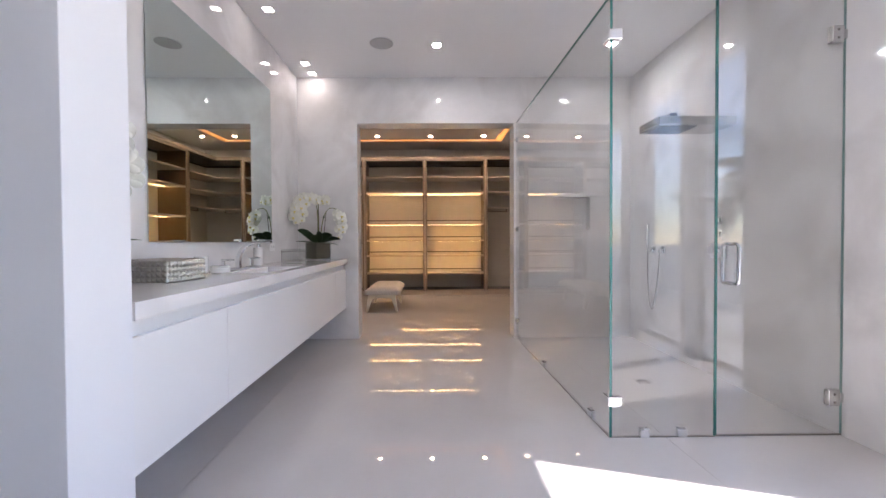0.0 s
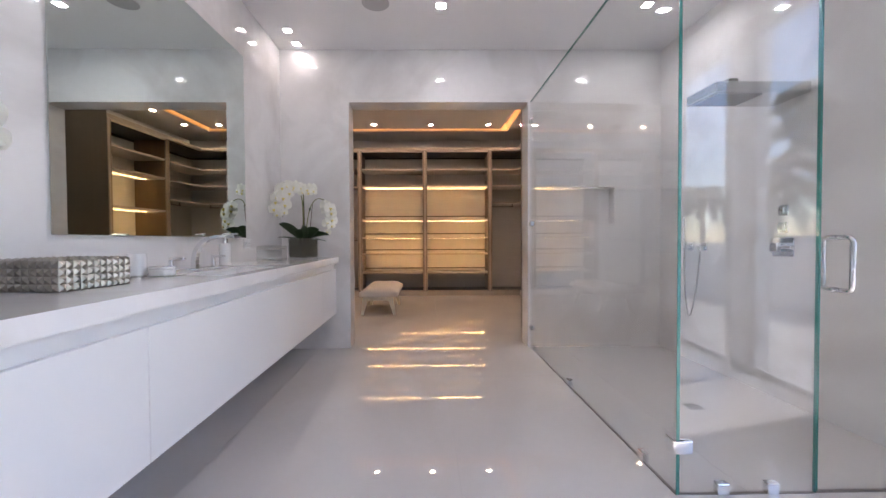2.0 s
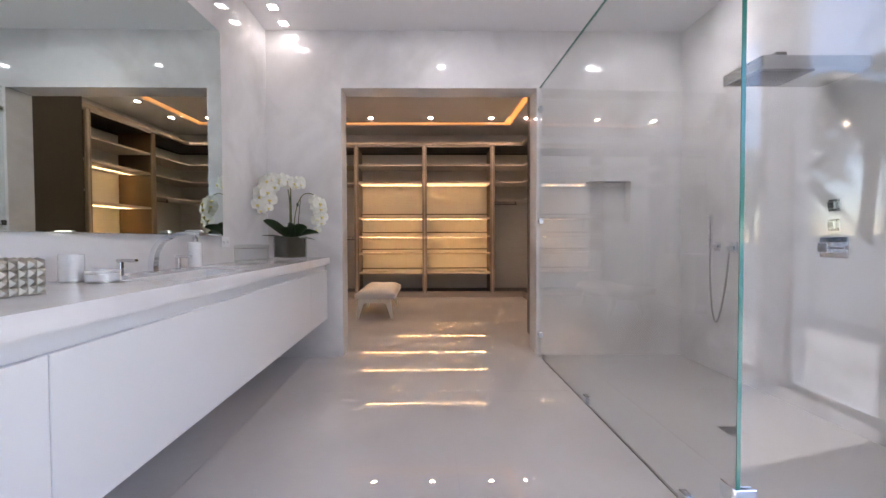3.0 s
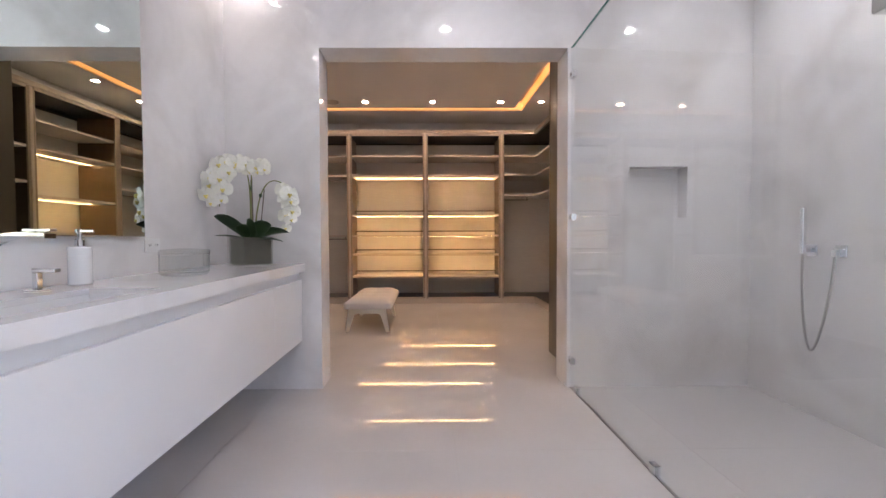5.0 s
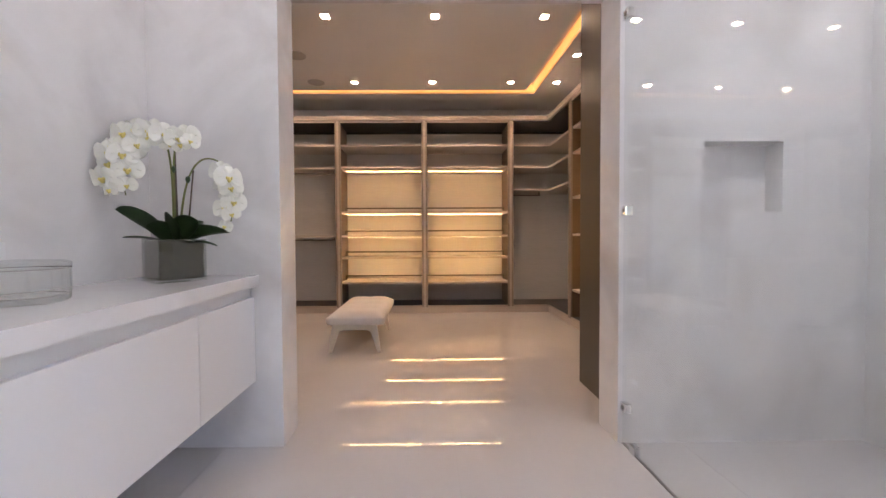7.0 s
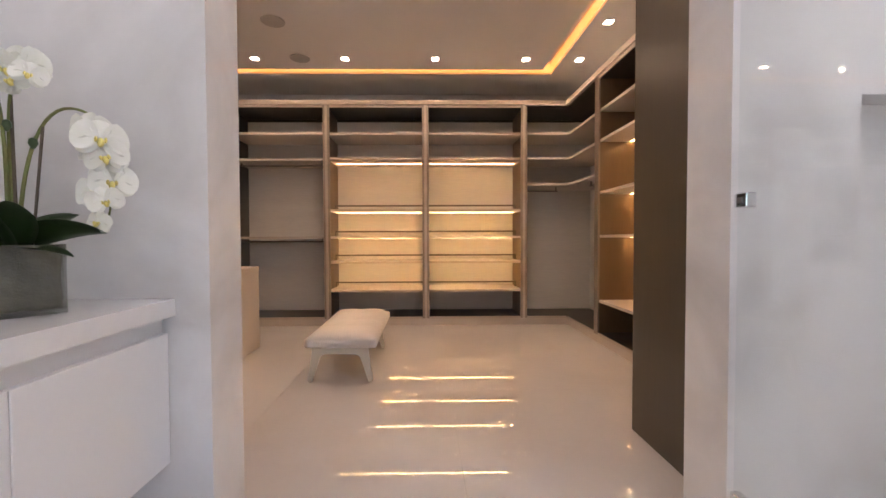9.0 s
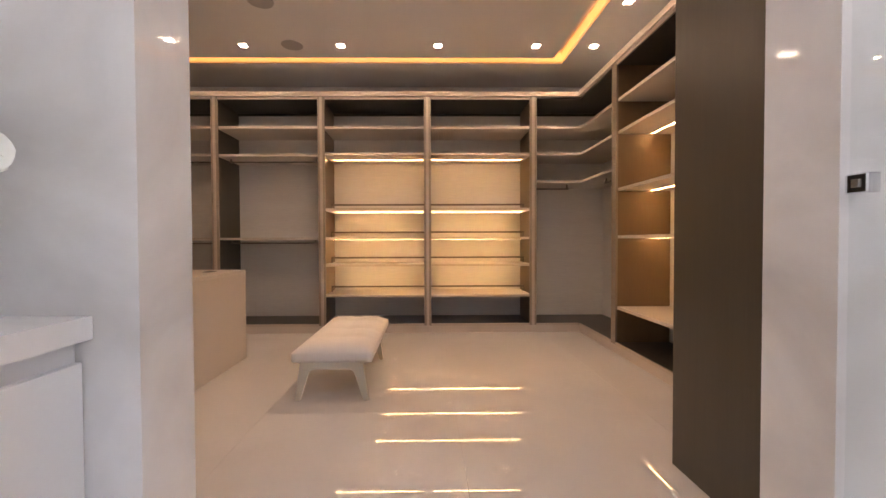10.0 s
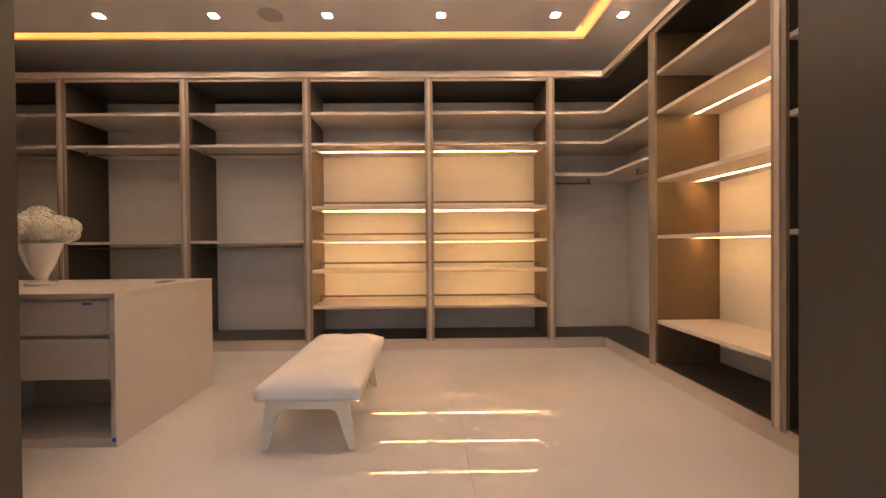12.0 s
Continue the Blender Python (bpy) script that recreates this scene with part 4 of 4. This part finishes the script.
part("base_ring", lathe(-1.217, 3.65, [(0.099, CZ + 0.0205), (0.099, CZ + 0.023), (0.10, CZ + 0.023), (0.10, CZ + 0.0205)], 48, cap=False), M_SILVER, gd)
so = thing("soap_dispenser", (-1.355, 3.22, CZ), "white ceramic soap dispenser with a chrome pump", "soap dispenser")
part("bottle", lathe(-1.355, 3.22, [(0.036, CZ + 0.006), (0.037, CZ + 0.008), (0.037, CZ + 0.142), (0.034, CZ + 0.148), (0.015, CZ + 0.15)], 36), M_CERAMIC, so, smooth=False)
part("base_band", lathe(-1.355, 3.22, [(0.0375, CZ), (0.0375, CZ + 0.0055)], 36), M_NICKEL, so, smooth=False)
part("pump", merge(lathe(-1.355, 3.22, [(0.016, CZ + 0.15), (0.016, CZ + 0.175), (0.008, CZ + 0.178), (0.008, CZ + 0.20), (0.013, CZ + 0.202), (0.013, CZ + 0.214)], 24), box(-1.36, -1.30, 3.214, 3.226, CZ + 0.202, CZ + 0.212, b=0.002)), M_CHROME, so)
fc = thing("basin_faucet", (-1.32, 2.83, CZ), "chrome basin faucet with an arched flat spout", "faucet")
part("base_plate", box(-1.36, -1.30, 2.80, 2.86, CZ, CZ + 0.008, b=0.002), M_CHROME, fc)
pts = bezier((-1.33, 2.83, CZ + 0.008), (-1.34, 2.83, CZ + 0.17), (-1.24, 2.83, CZ + 0.20), (-1.10, 2.83, CZ + 0.185), 18)
bm = bmesh.new()
prev = None
for i, p in enumerate(pts):
    q = Vector(pts[min(i + 1, len(pts) - 1)]) - Vector(pts[max(i - 1, 0)])
    nrm = Vector((-q.z, 0, q.x)).normalized()
    th, wd = 0.014 - 0.008 * i / len(pts), 0.018
    rowv = [bm.verts.new(Vector(p) + nrm * a + Vector((0, c, 0))) for a, c in ((-th, -wd), (-th, wd), (th, wd), (th, -wd))]
    if prev:
        for a in range(4):
            bm.faces.new((prev[a], prev[(a + 1) % 4], rowv[(a + 1) % 4], rowv[a]))
    else:
        bm.faces.new(rowv[::-1])
    prev = rowv
bm.faces.new(prev)
bmesh.ops.recalc_face_normals(bm, faces=bm.faces[:])
part("spout", bm, M_CHROME, fc)
part("lever", box(-1.17, -1.09, 2.818, 2.842, CZ + 0.198, CZ + 0.206, b=0.002), M_CHROME, fc)
for yy in (2.63, 3.03):
    hd = part("handle", boxes((-1.36, -1.31, yy - 0.025, yy + 0.025, CZ, CZ + 0.008), (-1.345, -1.325, yy - 0.01, yy + 0.01, CZ + 0.008, CZ + 0.065), (-1.345, -1.265, yy - 0.012, yy + 0.012, CZ + 0.065, CZ + 0.078), b=0.002), M_CHROME, fc)
jr = thing("soap_dish", (-1.255, 2.44, CZ), "low round white ceramic jar with chrome bands", "jar")
part("jar_body", lathe(-1.255, 2.44, [(0.052, CZ + 0.006), (0.054, CZ + 0.008), (0.054, CZ + 0.03), (0.050, CZ + 0.034)], 40), M_CERAMIC, jr)
part("base_band", lathe(-1.255, 2.44, [(0.0545, CZ), (0.0545, CZ + 0.0055)], 40), M_NICKEL, jr)
part("rim", lathe(-1.255, 2.44, [(0.052, CZ + 0.0345), (0.0545, CZ + 0.036), (0.054, CZ + 0.044), (0.044, CZ + 0.045)], 40), M_CERAMIC, jr)
cp = thing("tumbler", (-1.365, 2.43, CZ), "white ceramic tumbler with a chrome base", "tumbler")
part("cup", lathe(-1.365, 2.43, [(0.038, CZ + 0.006), (0.039, CZ + 0.01), (0.039, CZ + 0.104), (0.035, CZ + 0.104), (0.034, CZ + 0.02)], 36), M_CERAMIC, cp)
part("base_band", lathe(-1.365, 2.43, [(0.0395, CZ), (0.0395, CZ + 0.0055)], 36), M_NICKEL, cp)
# studded box, set a little askew
sb = thing("studded_box", (-1.1, 1.88, CZ), "silver box covered with rows of pyramid studs", "box")
TB = Matrix.Translation((-1.195, 1.85, CZ)) @ Matrix.Rotation(radians(-6), 4, "Z")
BW, BL, BH = 0.235, 0.27, 0.100


def studs(nu, nv, du, dv, frame_m):
    bm = bmesh.new()
    for i in range(nu):
        for j in range(nv):
            c = [frame_m @ Vector(((i + a) * du, (j + b) * dv, 0)) for a, b in ((0.03, 0.03), (0.97, 0.03), (0.97, 0.97), (0.03, 0.97))]
            t = frame_m @ Vector(((i + 0.5) * du, (j + 0.5) * dv, 0.008))
            vs = [bm.verts.new(p) for p in c] + [bm.verts.new(t)]
            for k in range(4):
                bm.faces.new((vs[k], vs[(k + 1) % 4], vs[4]))
    bmesh.ops.recalc_face_normals(bm, faces=bm.faces[:])
    return bm


bm = bmesh.new()
add_box(bm, -BW, 0, 0, BL, 0, BH, b=0.002)
bm.transform(TB)
part("box_body", bm, M_SILVER, sb)
for nm, nu, nv, du, dv, fm in (("front_studs", 9, 4, BW / 9, BH / 4, Matrix(((1, 0, 0, -BW), (0, 0, -1, 0), (0, 1, 0, 0), (0, 0, 0, 1)))),
                               ("side_studs", 11, 4, BL / 11, BH / 4, Matrix(((0, 0, 1, 0), (1, 0, 0, 0), (0, 1, 0, 0), (0, 0, 0, 1)))),
                               ("lid_studs", 9, 11, BW / 9, BL / 11, Matrix(((1, 0, 0, -BW), (0, 1, 0, 0), (0, 0, 1, BH), (0, 0, 0, 1))))):
    bmx = studs(nu, nv, du, dv, TB @ fm)
    tagged(part(nm, bmx, M_SILVER, sb), kind="stuff")
for yy, zz in ((1.87, 1.03), (3.78, 1.06)):
    pt = thing("wall_outlet", (WL, yy, zz), "white double wall socket plate", "socket", group="wall sockets")
    part("plate", box(WL + 0.0005, WL + 0.006, yy - 0.058, yy + 0.058, zz - 0.036, zz + 0.036, b=0.002), M_LACQ, pt)
    for s in (-0.026, 0.026):
        k = part("socket", box(WL + 0.006, WL + 0.008, yy + s - 0.02, yy + s + 0.02, zz - 0.016, zz + 0.016, b=0.001), M_LACQ, pt)
        part("slot", boxes((WL + 0.0081, WL + 0.0086, yy + s - 0.008, yy + s - 0.005, zz - 0.006, zz + 0.008), (WL + 0.0081, WL + 0.0086, yy + s + 0.005, yy + s + 0.008, zz - 0.006, zz + 0.008), b=0), M_DARKGAP, k)

# ---------------- seen in reflections: bathtub and the view outside ----------------
tub = thing("bathtub", (1.46, -0.15, 0), "white freestanding oval bathtub by the windows", "bathtub")
bm = bmesh.new()
NT = 48
rings = []
for sx, sy, z in ((0.26, 0.60, 0.0), (0.27, 0.61, 0.02), (0.33, 0.72, 0.35), (0.37, 0.80, 0.58), (0.36, 0.79, 0.60), (0.345, 0.775, 0.58), (0.29, 0.66, 0.25), (0.22, 0.5, 0.12)):
    rings.append([bm.verts.new((1.46 + sx * math.cos(2 * math.pi * k / NT), -0.15 + sy * math.sin(2 * math.pi * k / NT), z)) for k in range(NT)])
for a, c in zip(rings, rings[1:]):
    for k in range(NT):
        bm.faces.new((a[k], a[(k + 1) % NT], c[(k + 1) % NT], c[k]))
bm.faces.new(rings[-1])
bm.faces.new(rings[0][::-1])
bmesh.ops.recalc_face_normals(bm, faces=bm.faces[:])
part("tub_shell", bm, M_CERAMIC, tub, smooth=True)
structure("terrace", box(WR + 0.32, 5.4, -9.0, 6.0, -0.15, -0.02, b=0), M_CONCRETE, "pale stone terrace outside the windows", "terrace")
structure("parapet", boxes((5.2, 5.4, -9.0, 6.0, -0.02, 1.0), b=0.01), M_PAINT, "low white terrace wall", "parapet")
structure("ground", box(-600, 900, -700, 700, -5.4, -5.2, b=0), M_WATER, "bay water reaching to the horizon", "water")
rnd = random.Random(11)
far = structure("backdrop", boxes(*[(420, 450, y, y + rnd.uniform(18, 40), -5.2, rnd.uniform(-1, 9)) for y in range(-500, 300, 34)], b=0), M_FAR, "low pale buildings on the far shore", "backdrop")


def palm(x, y, z0, height, seed):
    r = random.Random(seed)
    p = thing("palm_tree", (x, y, z0), "tall palm tree with drooping fronds outside the windows", "palm tree", group="palms")
    bend = r.uniform(-0.4, 0.4)
    pts = bezier((x, y, z0), (x + 0.1, y, z0 + height * 0.4), (x + bend, y + 0.2, z0 + height * 0.7), (x + bend, y + 0.3, z0 + height), 16)
    part("trunk", tube(pts, [0.19 - 0.07 * k / 16 + 0.008 * (k % 2) for k in range(17)], 12), M_BARK, p, smooth=True)
    head = Vector(pts[-1])
    for k in range(22):
        az, el = k * 2.399, r.uniform(-0.5, 1.2)
        d = Vector((math.cos(az), math.sin(az), 0))
        L = r.uniform(1.9, 2.6)
        rib = [head + d * L * t * math.cos(el * 0.6) + Vector((0, 0, L * (math.sin(el) * t - 0.75 * t * t))) for t in [i / 12 for i in range(13)]]
        bm = tube(rib, [0.02 - 0.0013 * i for i in range(13)], 5)
        s = Vector((-d.y, d.x, 0))
        for i in range(2, 12):
            for j in (0.0, 0.33, 0.66):
                a = rib[i].lerp(rib[i + 1], j)
                ll = 0.62 * math.sin(math.pi * (i + j + 1) / 14) + 0.1
                for side in (-1, 1):
                    tip = a + (s * side * 0.8 + d * 0.55 + Vector((0, 0, -0.5 - r.uniform(0, 0.3)))).normalized() * ll
                    w = (rib[i + 1] - rib[i]).normalized() * 0.045
                    m = a.lerp(tip, 0.5) + Vector((0, 0, 0.03))
                    bm.faces.new([bm.verts.new(q) for q in (a - w, a + w, m + w, m - w)])
                    bm.faces.new([bm.verts.new(q) for q in (m - w, m + w, tip)])
        part("frond", bm, M_FROND, p)
    return p


palm(10.0, -6.3, -5.2, 9.9, 2)
palm(13.0, -12.0, -5.2, 9.2, 1)
palm(19.8, -27.0, -5.2, 9.9, 4)
palm(24.5, -28.5, -5.2, 10.9, 7)

# ---------------- floor slabs, last ----------------
xs = [-5.3, -4.7, -3.5, -2.3, -1.1, 0.115, 1.33, 2.55]
yy = [-3.5, -1.1, 1.3, 3.7, 6.1, 8.5, 8.9]
for i, (a, c) in enumerate(zip(xs, xs[1:])):
    for b0, b1 in zip(yy, yy[1:]):
        part("floor_slab", box(a + 0.0005, c - 0.0005, b0 + 0.0004, b1 - 0.0004, -0.006, 0.0, b=0.0), M_FLOOR, floor)
